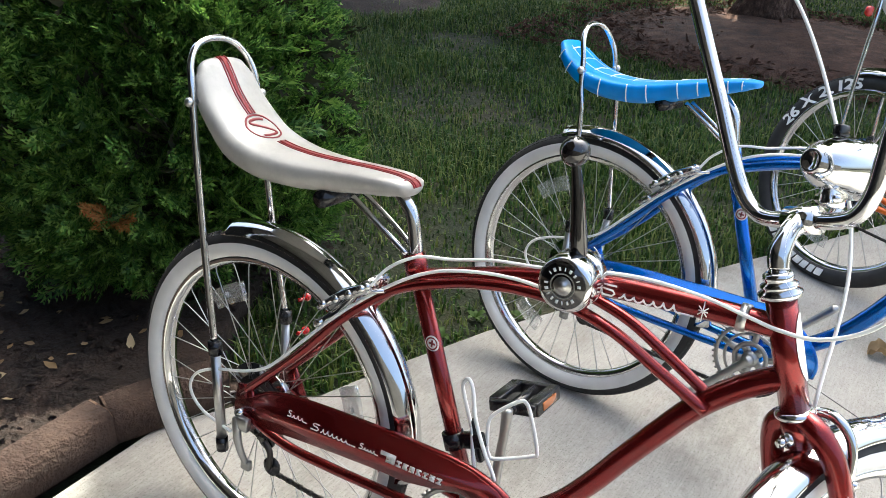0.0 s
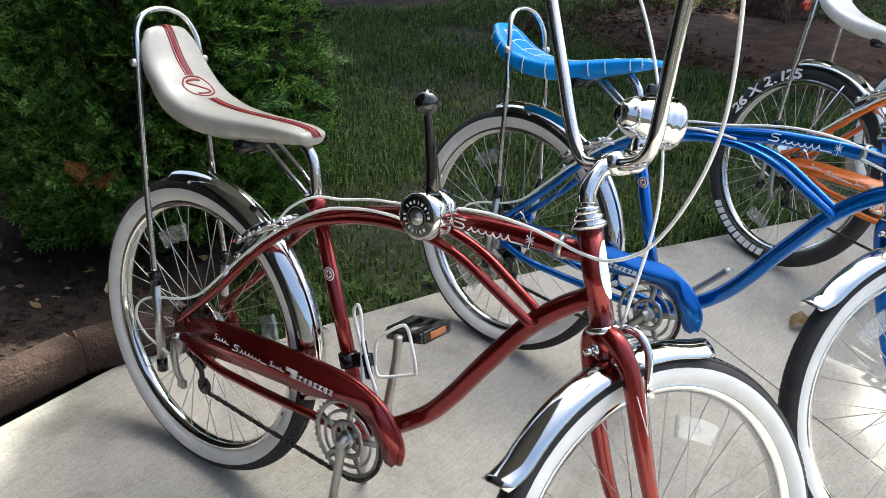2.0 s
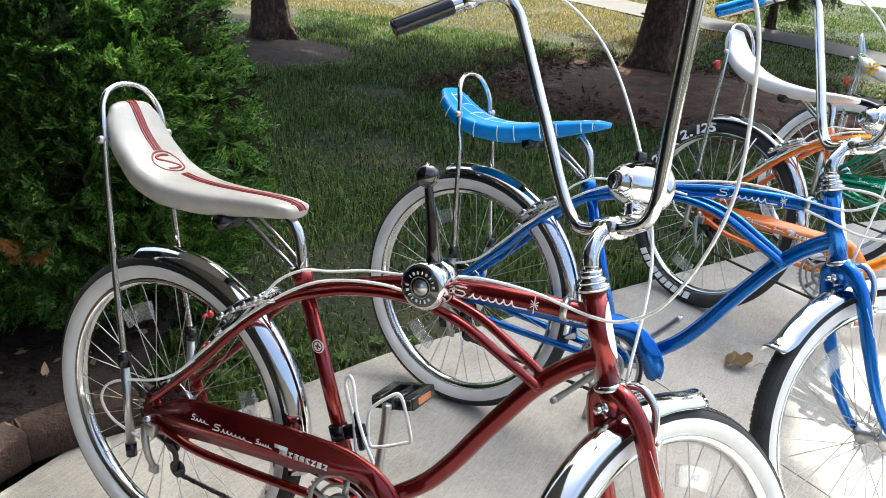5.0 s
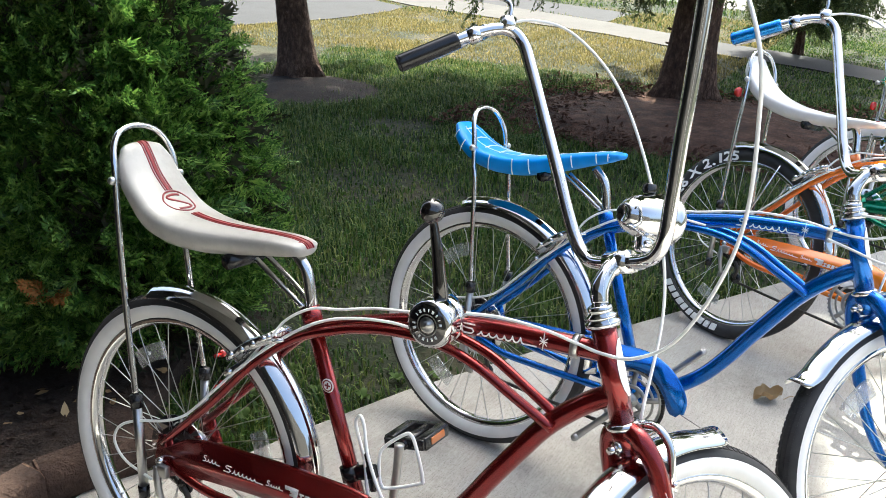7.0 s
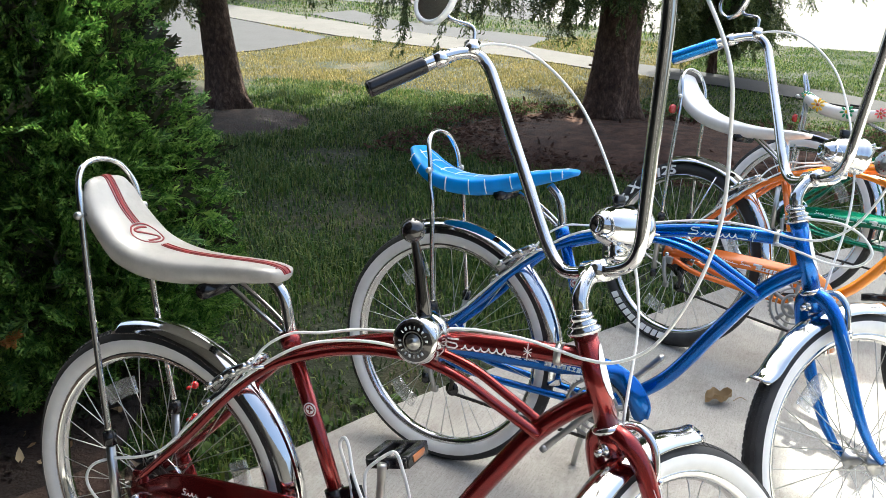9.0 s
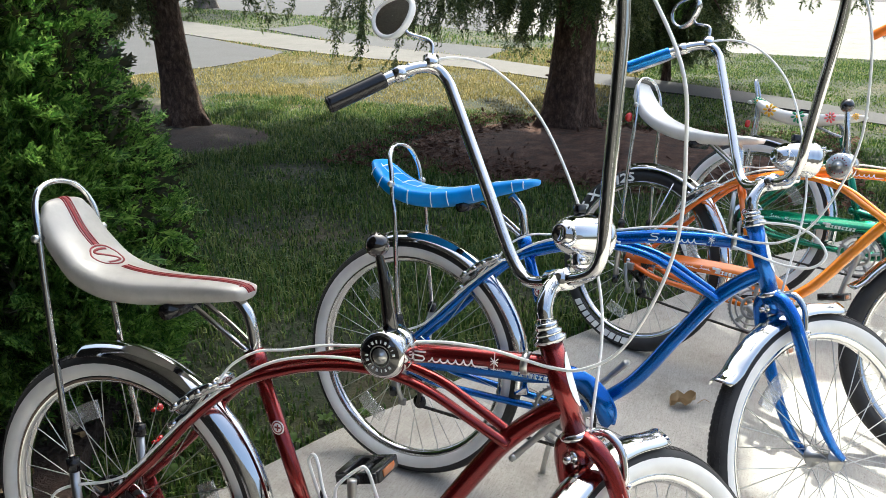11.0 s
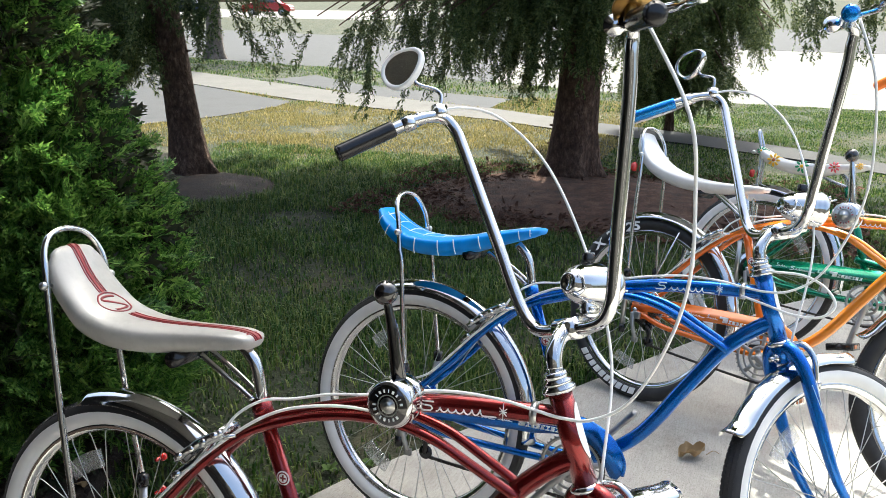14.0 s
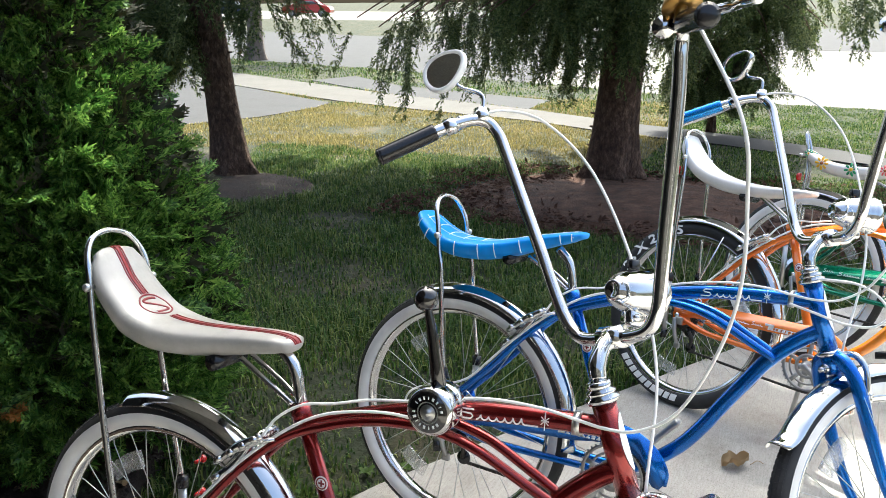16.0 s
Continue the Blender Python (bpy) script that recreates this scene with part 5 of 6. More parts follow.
# edging timber, split at one place
def timber(p, q, w, h, z, label):
    t = thing("edging_timber", label, "timber")
    a, b = Vector((*p, z)), Vector((*q, z))
    d = (b - a).normalized()
    s = Vector((-d.y, d.x, 0))
    L = (b - a).length
    V, Fs = [], []
    n = 24
    sec = [(-w / 2, 0.006), (-w / 2 + 0.008, 0), (w / 2 - 0.008, 0), (w / 2, 0.006), (w / 2, h - 0.014), (w / 2 - 0.014, h), (-w / 2 + 0.014, h), (-w / 2, h - 0.014)]
    for i in range(n + 1):
        c = a + d * (L * i / n)
        for k, (u, v) in enumerate(sec):
            j = 0.006 * noise.noise(Vector((c.x * 6 + k, c.y * 6, z * 9)))
            V.append(c + s * (u + j) + Vector((0, 0, v + (j if v > 0.02 else 0))))
    for i in range(n):
        for k in range(8):
            Fs.append((i * 8 + k, i * 8 + (k + 1) % 8, (i + 1) * 8 + (k + 1) % 8, (i + 1) * 8 + k))
    Fs += [tuple(range(8))[::-1], tuple(n * 8 + k for k in range(8))]
    part("beam", (V, Fs), TIMBER, t)
    for c, o in ((a, -d), (b, d)):
        e = [c + s * u + Vector((0, 0, v)) + o * 0.003 for u, v in [(x * 0.94, 0.004 + y * 0.95) for x, y in sec]]
        part("end_grain", (e + [q - o * 0.006 for q in e], [tuple(range(8)), tuple(range(15, 7, -1))] + [(k, (k + 1) % 8, (k + 1) % 8 + 8, k + 8) for k in range(8)]), BARK, t, "split grey end grain")
    return t


timber((-0.60, -3.4), (-0.522, -0.02), 0.10, 0.10, 0.0, "weathered red-brown landscape timber edging the bed")
timber((-0.520, -0.005), (-0.415, 0.26), 0.10, 0.095, 0.0, "short weathered landscape timber end beside the slab")


# ---- plants ----
def spread(template, faces, M, name, material):
    """Copies of a small template at many frames, joined into one mesh. M: n x 3 x 4."""
    T = np.asarray(template, np.float32)
    V = np.einsum("nij,vj->nvi", M[:, :, :3], T) + M[:, None, :, 3]
    n, v = len(M), len(T)
    Q = (np.asarray(faces, np.int32)[None] + (np.arange(n, dtype=np.int32) * v)[:, None, None]).reshape(-1, len(faces[0]))
    return quick(name, V.reshape(-1, 3), Q, material)


def frames(P, X, Z, S):
    """Frames at P with x along X, z near Z, scaled by S."""
    X = X / np.linalg.norm(X, axis=1, keepdims=True)
    Y = np.cross(Z, X)
    Y /= np.linalg.norm(Y, axis=1, keepdims=True) + 1e-9
    Zn = np.cross(X, Y)
    M = np.stack([X, Y, Zn, P / S[:, None]], 2) * S[:, None, None]
    return M


def spray_template(rng, n=11):
    """A flat fan of scaly cedar twigs in the x-y plane, about 1 long."""
    V, Fs = [], []

    def leaf(x, y, a, L, w, z):
        c, s = math.cos(a), math.sin(a)
        pts = [(0, -w * 0.5), (L, 0), (L * 0.45, w * 1.1)]
        o = len(V)
        for u, v in pts:
            V.append((x + u * c - v * s, y + u * s + v * c, z + rng.uniform(-0.02, 0.02) - 0.12 * (x + u * c) ** 2))
        Fs.append((o, o + 1, o + 2))

    for i in range(n):
        u = (i + 0.5) / n
        side = 1 if i % 2 else -1
        a = side * rng.uniform(0.5, 0.85)
        L = 0.42 * (1 - u * 0.6)
        leaf(u * 0.85, 0, a, L, 0.042, rng.uniform(-0.03, 0.03))
        for k in range(4):
            q = 0.2 + 0.2 * k
            leaf(u * 0.85 + L * q * math.cos(a), L * q * math.sin(a), a + (0.5 if k % 2 else -0.5), L * 0.5, 0.036, rng.uniform(-0.03, 0.03))
    leaf(0, 0, 0, 0.9, 0.03, 0)
    leaf(0.7, 0, 0, 0.32, 0.05, 0)
    return V, Fs


def cedar(x, y, height, r_at, z0, label):
    """An arborvitae: a leaning column of upturned flat sprays over a dark inner core, on a short trunk."""
    t = thing("cedar_bush", label, "shrub", Matrix.Translation((x, y, 0.0)))
    part("trunk", join(tube([(0, 0, 0.0), (0.02, 0, 0.5), (0, 0.02, height * 0.8)], (0.06, 0.05, 0.01), 10), *[tube([(0, 0, 0.12), (0.1 * math.cos(a), 0.1 * math.sin(a), 0.35), (0.16 * math.cos(a), 0.16 * math.sin(a), 1.1)], (0.03, 0.025, 0.01), 8) for a in (0.5, 2.4, 4.4)]), BARK, t)
    rng = np.random.RandomState(5)
    pr = random.Random(3)
    for k in range(3):
        tv, tf = spray_template(pr)
        n = 7600
        # clumps of sprays, so that the skin has hollows
        ca, cz = np.where(rng.uniform(0, 1, 420) < 0.72, rng.normal(-1.1, 0.95, 420), rng.uniform(0, 2 * np.pi, 420)), z0 + (height - z0) * rng.uniform(0, 1, 420)
        c = rng.randint(0, 420, n)
        a = ca[c] + rng.normal(0, 0.17, n)
        z = np.clip(cz[c] + rng.normal(0, 0.09, n), z0, height)
        bulge = (np.sin(ca * 5 + cz * 4) * 0.03 + rng.uniform(-0.07, 0.05, 420))[c]
        r = np.array([r_at(v) for v in z]) + bulge - np.abs(rng.normal(0, 0.045, n))
        r = np.maximum(r, 0.02)
        P = np.stack([r * np.cos(a), r * np.sin(a), z], 1)
        O = np.stack([np.cos(a), np.sin(a), np.zeros(n)], 1)
        X = O * rng.uniform(0.35, 1.0, (n, 1)) + np.array([0, 0, 1.0]) * rng.uniform(0.0, 0.8, (n, 1)) + rng.normal(0, 0.35, (n, 3))
        Z = np.cross(O, rng.normal(0, 1, (n, 3))) + O * 0.35
        S = rng.uniform(0.07, 0.135, n)
        part("foliage", spread(tv, tf, frames(P, X, Z, S), "foliage", CEDAR), CEDAR, t, "flat feathery green cedar sprays")
    # old twigs inside; their near-black colour paints the shade in the gaps
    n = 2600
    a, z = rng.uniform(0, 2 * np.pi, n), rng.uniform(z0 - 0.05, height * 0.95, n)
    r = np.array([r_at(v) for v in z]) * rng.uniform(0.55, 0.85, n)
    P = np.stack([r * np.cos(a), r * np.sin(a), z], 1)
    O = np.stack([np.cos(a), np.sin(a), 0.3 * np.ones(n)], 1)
    part("inner_foliage", spread(*spray_template(pr), frames(P, O + rng.normal(0, 0.5, (n, 3)), rng.normal(0, 1, (n, 3)), rng.uniform(0.14, 0.24, n)), "inner_foliage", SHADETWIG), SHADETWIG, t, "old inner twigs, coloured near black for shaded gaps")
    # one browned spray
    n = 7
    P = np.tile(np.array([[-0.79 - x, 0.29 - y, 0.37]]), (n, 1)) + rng.normal(0, 0.008, (n, 3))
    tv, tf = spray_template(pr)
    part("browned_spray", spread(tv, tf, frames(P, np.tile([[0.5, -0.6, 0.15]], (n, 1)) + rng.normal(0, 0.35, (n, 3)), np.tile([[0.4, -0.5, 0.8]], (n, 1)), rng.uniform(0.06, 0.10, n)), "browned_spray", RUSTSPRAY), RUSTSPRAY, t, "dry orange-brown spray")
    return t


def cedar_r(z):
    return float(np.interp(z, [0.1, 0.3, 0.5, 0.7, 0.85, 1.0, 1.2, 1.4, 2.0, 2.7], [0.41, 0.50, 0.50, 0.47, 0.42, 0.35, 0.27, 0.20, 0.12, 0.02]))


cedar(-1.10, 0.75, 2.7, cedar_r, 0.15, "dense green conical cedar with feathery flat sprays")


def trunk_geo(r0, h, lean, flare=1.5):
    pts, rr = [], []
    n = 26
    for i in range(n):
        u = i / (n - 1)
        z = h * u ** 1.35
        pts.append((lean[0] * z + 0.02 * math.sin(z * 1.3), lean[1] * z, z - 0.06))
        rr.append(r0 * (1 - 0.9 * u ** 1.2) * (1 + (flare - 1) * math.exp(-z / 0.16)))
    V, Fs = tube(pts, rr, 28, smooth=False)
    V = [v + Vector((v.x - lean[0] * v.z, v.y - lean[1] * v.z, 0)) * (0.07 * noise.noise(Vector((v.x * 9, v.y * 9, v.z * 2.2)))
         + (0.28 * math.exp(-max(v.z, 0) / 0.12) * math.sin(5 * math.atan2(v.y, v.x) + 1))) for v in V]
    return V, Fs


def frond_template(rng, n=6):
    """A drooping spruce spray about 1 long: a stem with a few side twigs in one plane, each thickly set with short needles."""
    V, Fs = [], []

    def twig(p, d, L, count):
        d = d.normalized()
        for k in range(count):
            q = p + d * (L * k / count) + Vector((0, 0, -0.3 * L * (k / count) ** 2))
            o = Vector((rng.gauss(0, 1), rng.gauss(0, 1), rng.gauss(0, 1)))
            o = (o - d * o.dot(d)).normalized()
            t = (d * rng.uniform(0.7, 1.3) + o).normalized() * rng.uniform(0.075, 0.11)
            w = t.cross(Vector((rng.gauss(0, 1), rng.gauss(0, 1), rng.gauss(0, 1)))).normalized() * 0.019
            i = len(V)
            V.extend([tuple(q - w), tuple(q + t), tuple(q + w)])
            Fs.append((i, i + 1, i + 2))

    twig(Vector((0, 0, 0)), Vector((1, 0, 0)), 1.0, 34)
    for i in range(n):
        u = (i + rng.uniform(0.2, 0.8)) / n
        for sg in (-1, 1):
            if rng.random() < 0.12:
                continue
            L = rng.uniform(0.7, 1.15) * (0.34 * (1 - 0.7 * u) + 0.08)
            a = rng.uniform(0.45, 0.8)
            twig(Vector((u * 0.9, 0, 0)), Vector((math.cos(a), sg * math.sin(a), rng.uniform(-0.2, 0.2))), L, 11)
    return V, Fs


def spruce(x, y, r0, height, crown_r, z_low, lean, label, limbs, seed, hang=0.6, thin=0.5, reach=None):
    """A spruce: trunk, bare stubs, drooping limbs whose twigs hang in curtains of needles."""
    t = thing("spruce_tree", label, "tree", Matrix.Translation((x, y, 0.0)))
    rng = np.random.RandomState(seed)
    pr = random.Random(seed)
    part("trunk", trunk_geo(r0, height, lean), BARK, t, "dark scaly spruce bark")
    stubs = []
    for i in range(9):
        z, a = 0.25 + 0.14 * i + pr.uniform(-0.05, 0.05), pr.uniform(0, 6.28)
        d = Vector((math.cos(a), math.sin(a), 0.1))
        c = Vector((lean[0] * z, lean[1] * z, z))
        stubs.append(tube([c + d * r0 * 0.7, c + d * (r0 * 0.9 + pr.uniform(0.012, 0.045))], (0.014, 0.008), 6, smooth=False))
    for g in stubs:
        part("broken_branch", g, BARK, t)
    limb_geo, FP, FX, FZ, FS, CP, CX, CS = [], [], [], [], [], [], [], []
    todo = [(z, a, L, d, True) for z, a, L, d in limbs]
    z = z_low
    while z < height * 0.97:
        for k in range(8):
            L = crown_r * (1 - (z / height) ** 0.8) * pr.uniform(0.75, 1.1) + 0.15
            a = pr.uniform(0, 6.28)
            if reach:
                L *= reach(z, math.cos(a))
            todo.append((z + pr.uniform(-0.1, 0.15), a, L, pr.uniform(0.08, 0.22), False))
        z += 0.40
    for z, a, L, droop, fine in todo:
        d = Vector((math.cos(a), math.sin(a), 0))
        base = Vector((lean[0] * z, lean[1] * z, z))
        side = Vector((-d.y, d.x, 0))
        P = [base + d * (L * u) + side * (0.08 * L * math.sin(u * 4 + a)) + Vector((0, 0, 0.12 * L * math.sin(u * 2.2) - droop * L * u * u)) for u in np.linspace(0, 1, 9)]
        limb_geo.append(tube(P, (0.022, 0.014, 0.004), 6, 2))
        C = curve(P, 6)
        step = 1 if fine else 2
        for i in range(6, len(C), step):
            u = i / (len(C) - 1)
            for sg in (-1, 1):
                if not fine:
                    for q in range(4):
                        CP.append(C[i] + side * sg * pr.uniform(0.0, 0.3) * (1.2 - u) + Vector((0, 0, -pr.uniform(0, 0.2))))
                        CX.append(side * sg + d * pr.uniform(0, 1) + Vector((0, 0, pr.uniform(-1.2, 0.1))))
                        CS.append(pr.uniform(0.22, 0.42))
                    continue
                if pr.random() < thin:
                    continue
                tl = hang * pr.uniform(0.25, 1.0) * (1.15 - 0.35 * u) * min(1.0, 0.4 + 0.6 * L)
                T0 = (side * sg * pr.uniform(0.4, 1.0) + d * pr.uniform(0.1, 0.7)).normalized()
                p, dirn = C[i].copy(), T0 * 0.6 + Vector((0, 0, -0.4))
                ns = max(2, int(tl / 0.13))
                fl = pr.uniform(0.75, 1.35)
                for k in range(ns):
                    dirn = (dirn + Vector((pr.uniform(-0.14, 0.14), pr.uniform(-0.14, 0.14), -0.36))).normalized()
                    p = p + dirn * (tl / ns)
                    out = Vector((pr.gauss(0, 1), pr.gauss(0, 1), 0)).normalized()
                    FP.append(p - dirn * 0.04)
                    FX.append(dirn + out * pr.uniform(0.05, 0.3))
                    FZ.append(out.cross(dirn) * pr.uniform(-1, 1) + out * 0.8)
                    FS.append(fl * pr.uniform(0.19, 0.30))
    tagged(part("branch_work", join(*limb_geo), BARK, t), kind="stuff")
    F = frames(np.array(FP), np.array(FX), np.array(FZ), np.array(FS))
    for k in range(3):
        tv, tf = frond_template(pr)
        part("needles", spread(tv, tf, F[k::3], "needles", SPRUCE), SPRUCE, t, "hanging dark green needle sprays")
    n = len(CP)
    part("crown", spread([(0, 0, 0), (0.55, -0.26, 0.03), (1, 0, -0.05), (0.5, 0.28, 0.02)], [(0, 1, 2, 3)], frames(np.array(CP), np.array(CX), rng.normal(0, 1, (n, 3)) + np.array([0, 0, 0.6]), np.array(CS)), "crown", SPRUCE), SPRUCE, t)
    return t


BIG_LIMBS = [(1.62, a, L, d) for a, L, d in ((3.30, 2.0, 0.34), (3.55, 1.75, 0.38), (3.85, 1.6, 0.40), (4.1, 1.35, 0.42), (4.35, 1.1, 0.42), (3.1, 1.5, 0.4), (2.8, 1.7, 0.4), (3.7, 2.1, 0.36), (3.42, 1.5, 0.45))]
BIG_LIMBS += [(1.5, a, L, d) for a, L, d in ((3.4, 1.3, 0.4), (3.75, 1.2, 0.42), (4.6, 0.7, 0.35), (4.9, 0.75, 0.3), (5.2, 0.75, 0.3), (5.5, 0.8, 0.3), (5.75, 0.9, 0.3), (4.0, 1.0, 0.45))]
BIG_LIMBS += [(1.95, a, L, d) for a, L, d in ((4.75, 1.0, 0.35), (5.3, 1.3, 0.34), (5.6, 1.5, 0.32), (5.85, 1.9, 0.32), (6.1, 2.3, 0.32), (6.3, 2.6, 0.3), (0.3, 2.0, 0.4), (0.9, 1.7, 0.4), (1.5, 1.6, 0.4), (2.2, 1.6, 0.4))]
BIG_LIMBS += [(1.56 + 0.03 * (k % 5), 4.15 + 0.16 * k, 0.55 + 0.07 * (k * 3 % 5), 0.36) for k in range(9)]
BIG_LIMBS += [(1.55 + 0.05 * (k % 3), 3.0 + 0.12 * k, 1.2 + 0.16 * (k * 5 % 6), 0.40) for k in range(9)]


def uneven(z, c):
    """The tall spruce's unseen crown: shortened on one side to pass sun, fuller above for shade."""
    if c > 0:
        return 1 - 0.80 * c ** 0.5 * math.exp(-((z - 7.1) / 1.4) ** 2) + (0.30 * c if z > 9.2 else 0)
    return 1 + 0.58 * c * math.exp(-((z - 10.2) / 0.8) ** 2)


spruce(-0.50, 5.78, 0.185, 13.5, 3.1, 2.55, (0.045, 0.0), "tall spruce with dark trunk and drooping needle curtains", [(z, a, L, d * 0.7) for z, a, L, d in BIG_LIMBS], 11, 0.85, 0.925, uneven)
spruce(-3.55, 4.78, 0.142, 12.5, 3.3, 2.55, (-0.14, 0.02), "slender spruce with dark leaning trunk and drooping twigs", [(1.35 + 0.06 * (k % 5), 2.6 + 0.2 * k, 0.55 + 0.11 * (k * 3 % 5), 0.5) for k in range(11)] + [(1.45, 3.6, 0.9, 0.5), (1.55, 3.2, 1.0, 0.5), (1.35, 2.8, 0.8, 0.55), (1.6, 3.9, 0.9, 0.5), (1.3, 3.4, 0.7, 0.6), (1.7, 0.4, 1.0, 0.4), (1.7, 6.0, 0.9, 0.4), (1.7, 5.3, 0.7, 0.4)], 12, 0.7, 0.86)
spruce(-0.08, 8.6, 0.040, 7.0, 1.3, 2.55, (0.0, 0.0), "dark spruce with boughs hanging close to the ground", [(0.72 + 0.06 * k, 3.3 + 0.37 * (k * 7 % 11), 0.50 + 0.08 * (k % 5), 0.40) for k in range(22)] + [(1.35 + 0.05 * k, 5.4 + 0.2 * (k * 3 % 8), 0.85 + 0.12 * (k % 4), 0.42) for k in range(8)] + [(0.55 + 0.04 * k, 3.6 + 0.25 * (k * 5 % 11), 0.35 + 0.06 * (k % 4), 0.30) for k in range(14)], 13, 0.45, 0.84)


def street_tree(x, y, r0, label):
    t = thing("street_tree", label, "tree", Matrix.Translation((x, y, 0)))
    rng = np.random.RandomState(4)
    part("trunk", trunk_geo(r0, 7.0, (0.01, 0), 1.35), PALEBARK, t)
    limbs = []
    P = []
    for k in range(11):
        a = k * 2.4
        z = 2.6 + 0.3 * k
        d = Vector((math.cos(a), math.sin(a), 0.55))
        L = 2.6 - 0.1 * k
        limbs.append(tube([(0, 0, z), tuple(Vector((0, 0, z)) + d * L * 0.5 + Vector((0, 0, 0.2))), tuple(Vector((0, 0, z)) + d * L)], (0.07, 0.04, 0.012), 7))
        for q in range(420):
            u = random.Random(k * 1000 + q)
            P.append(Vector((0, 0, z)) + d * L * u.uniform(0.35, 1.05) + Vector((u.gauss(0, 0.5), u.gauss(0, 0.5), u.gauss(0, 0.4))))
    for g in limbs:
        part("limb", g, PALEBARK, t)
    n = len(P)
    part("crown", spread([(0, 0, 0), (0.5, -0.32, 0), (1, 0, 0), (0.5, 0.32, 0)], [(0, 1, 2, 3)], frames(np.array(P), rng.normal(0, 1, (n, 3)), rng.normal(0, 1, (n, 3)), rng.uniform(0.12, 0.22, n)), "crown", CEDAR), CEDAR, t)
    return t


PALEBARK = make_soil("pale_bark", (0.14, 0.11, 0.09), (0.22, 0.18, 0.15), (0.30, 0.26, 0.22), 9.0)
street_tree(-12.3, 17.0, 0.22, "street tree with pale grey-brown trunk on the verge")


# ---- grass ----
def inside(poly, X, Y):
    c = np.zeros(len(X), bool)
    j = len(poly) - 1
    for i in range(len(poly)):
        xi, yi = poly[i]
        xj, yj = poly[j]
        hit = ((yi > Y) != (yj > Y)) & (X < (xj - xi) * (Y - yi) / (yj - yi + 1e-12) + xi)
        c ^= hit
        j = i
    return c


HARD = [[(o.data.vertices[i].co.x, o.data.vertices[i].co.y) for i in range(len(o.data.vertices) // 2)] for o in scene.objects
        if o.type == "MESH" and o.name.split(".")[0] in ("slab", "slab_panel", "sidewalk", "driveway", "driveway_apron", "road", "far_driveway", "road_shaded", "mulch_bed", "far_parking")]


HARD += [[sq(0.90, 0.02), sq(0.94, 0.02), sq(0.94, 9.0), sq(0.90, 9.0)], [sq(3.88, 0.32), sq(3.93, 0.32), sq(3.93, 9.0), sq(3.88, 9.0)]]


def grass(name, n, x0, x1, y0, y1, h, w, seed, label, keep=0.42, blades=GRASS):
    rng = np.random.RandomState(seed)
    X, Y = rng.uniform(x0, x1, n), rng.uniform(y0, y1, n)
    ok = np.ones(n, bool)
    for poly in HARD:
        ok &= ~inside(poly, X, Y)
    for cx, cy, rx, ry in ((-0.05, 5.0, 1.6, 1.0), (-3.3, 4.35, 0.85, 0.6)):
        q = ((X - cx) / rx) ** 2 + ((Y - cy) / ry) ** 2
        ok &= rng.uniform(0, 1, n) < np.clip((q - 0.75) * 2.5, 0.015, 1)
    patch = np.array([noise.noise(Vector((a * 1.3, b * 1.3, 7))) + 0.5 * noise.noise(Vector((a * 4, b * 4, 3))) for a, b in zip(X, Y)])
    ok &= rng.uniform(0, 1, n) < np.clip(keep + 0.9 * patch, 0.07, 1)
    X, Y = X[ok], Y[ok]
    n = len(X)
    Z = np.array([lie(a, b) for a, b in zip(X, Y)]) - 0.004
    ang = rng.uniform(0, 2 * np.pi, n)
    lean = rng.uniform(0.15, 1.25, n)
    H_ = h * rng.uniform(0.45, 1.25, n) * np.clip(1 + 0.8 * patch[ok], 0.5, 1.5)
    W_ = w * rng.uniform(0.7, 1.3, n)
    D = np.stack([np.cos(ang), np.sin(ang), np.zeros(n)], 1)
    S = np.stack([-np.sin(ang), np.cos(ang), np.zeros(n)], 1)
    B = np.stack([X, Y, Z], 1)
    up = np.array([0, 0, 1.0])
    mid = B + up * (H_ * 0.62)[:, None] + D * (H_ * 0.22 * lean)[:, None]
    tip = B + up * (H_ * (1.0 - 0.28 * lean))[:, None] + D * (H_ * 0.75 * lean)[:, None]
    V = np.stack([B - S * W_[:, None], B + S * W_[:, None], mid - S * (W_ * 0.75)[:, None], mid + S * (W_ * 0.75)[:, None], tip], 1)
    Q = np.array([(0, 1, 3), (0, 3, 2), (2, 3, 4)], np.int32)[None] + (np.arange(n, dtype=np.int32) * 5)[:, None, None]
    return tagged(new(name, quick(name, V.reshape(-1, 3), Q.reshape(-1, 3), blades)), label, "grass", kind="stuff")


grass("lawn_grass", 300000, -4.2, 2.6, 0.4, 6.2, 0.055, 0.0032, 21, "thin patchy green lawn grass with dry blades", 0.75)
grass("lawn_grass", 120000, -7.5, -0.4, 5.8, 11.2, 0.036, 0.0034, 22, "sunlit dry lawn grass", 0.8, DRYGRASS)
grass("lawn_grass", 110000, -0.4, 4.5, 5.8, 12.2, 0.028, 0.0045, 24, "green lawn grass between the path and the road", 0.8)
grass("verge_grass", 45000, -14.0, -0.4, 9.2, 17.0, 0.05, 0.006, 23, "grass verge beside the road", 0.8)


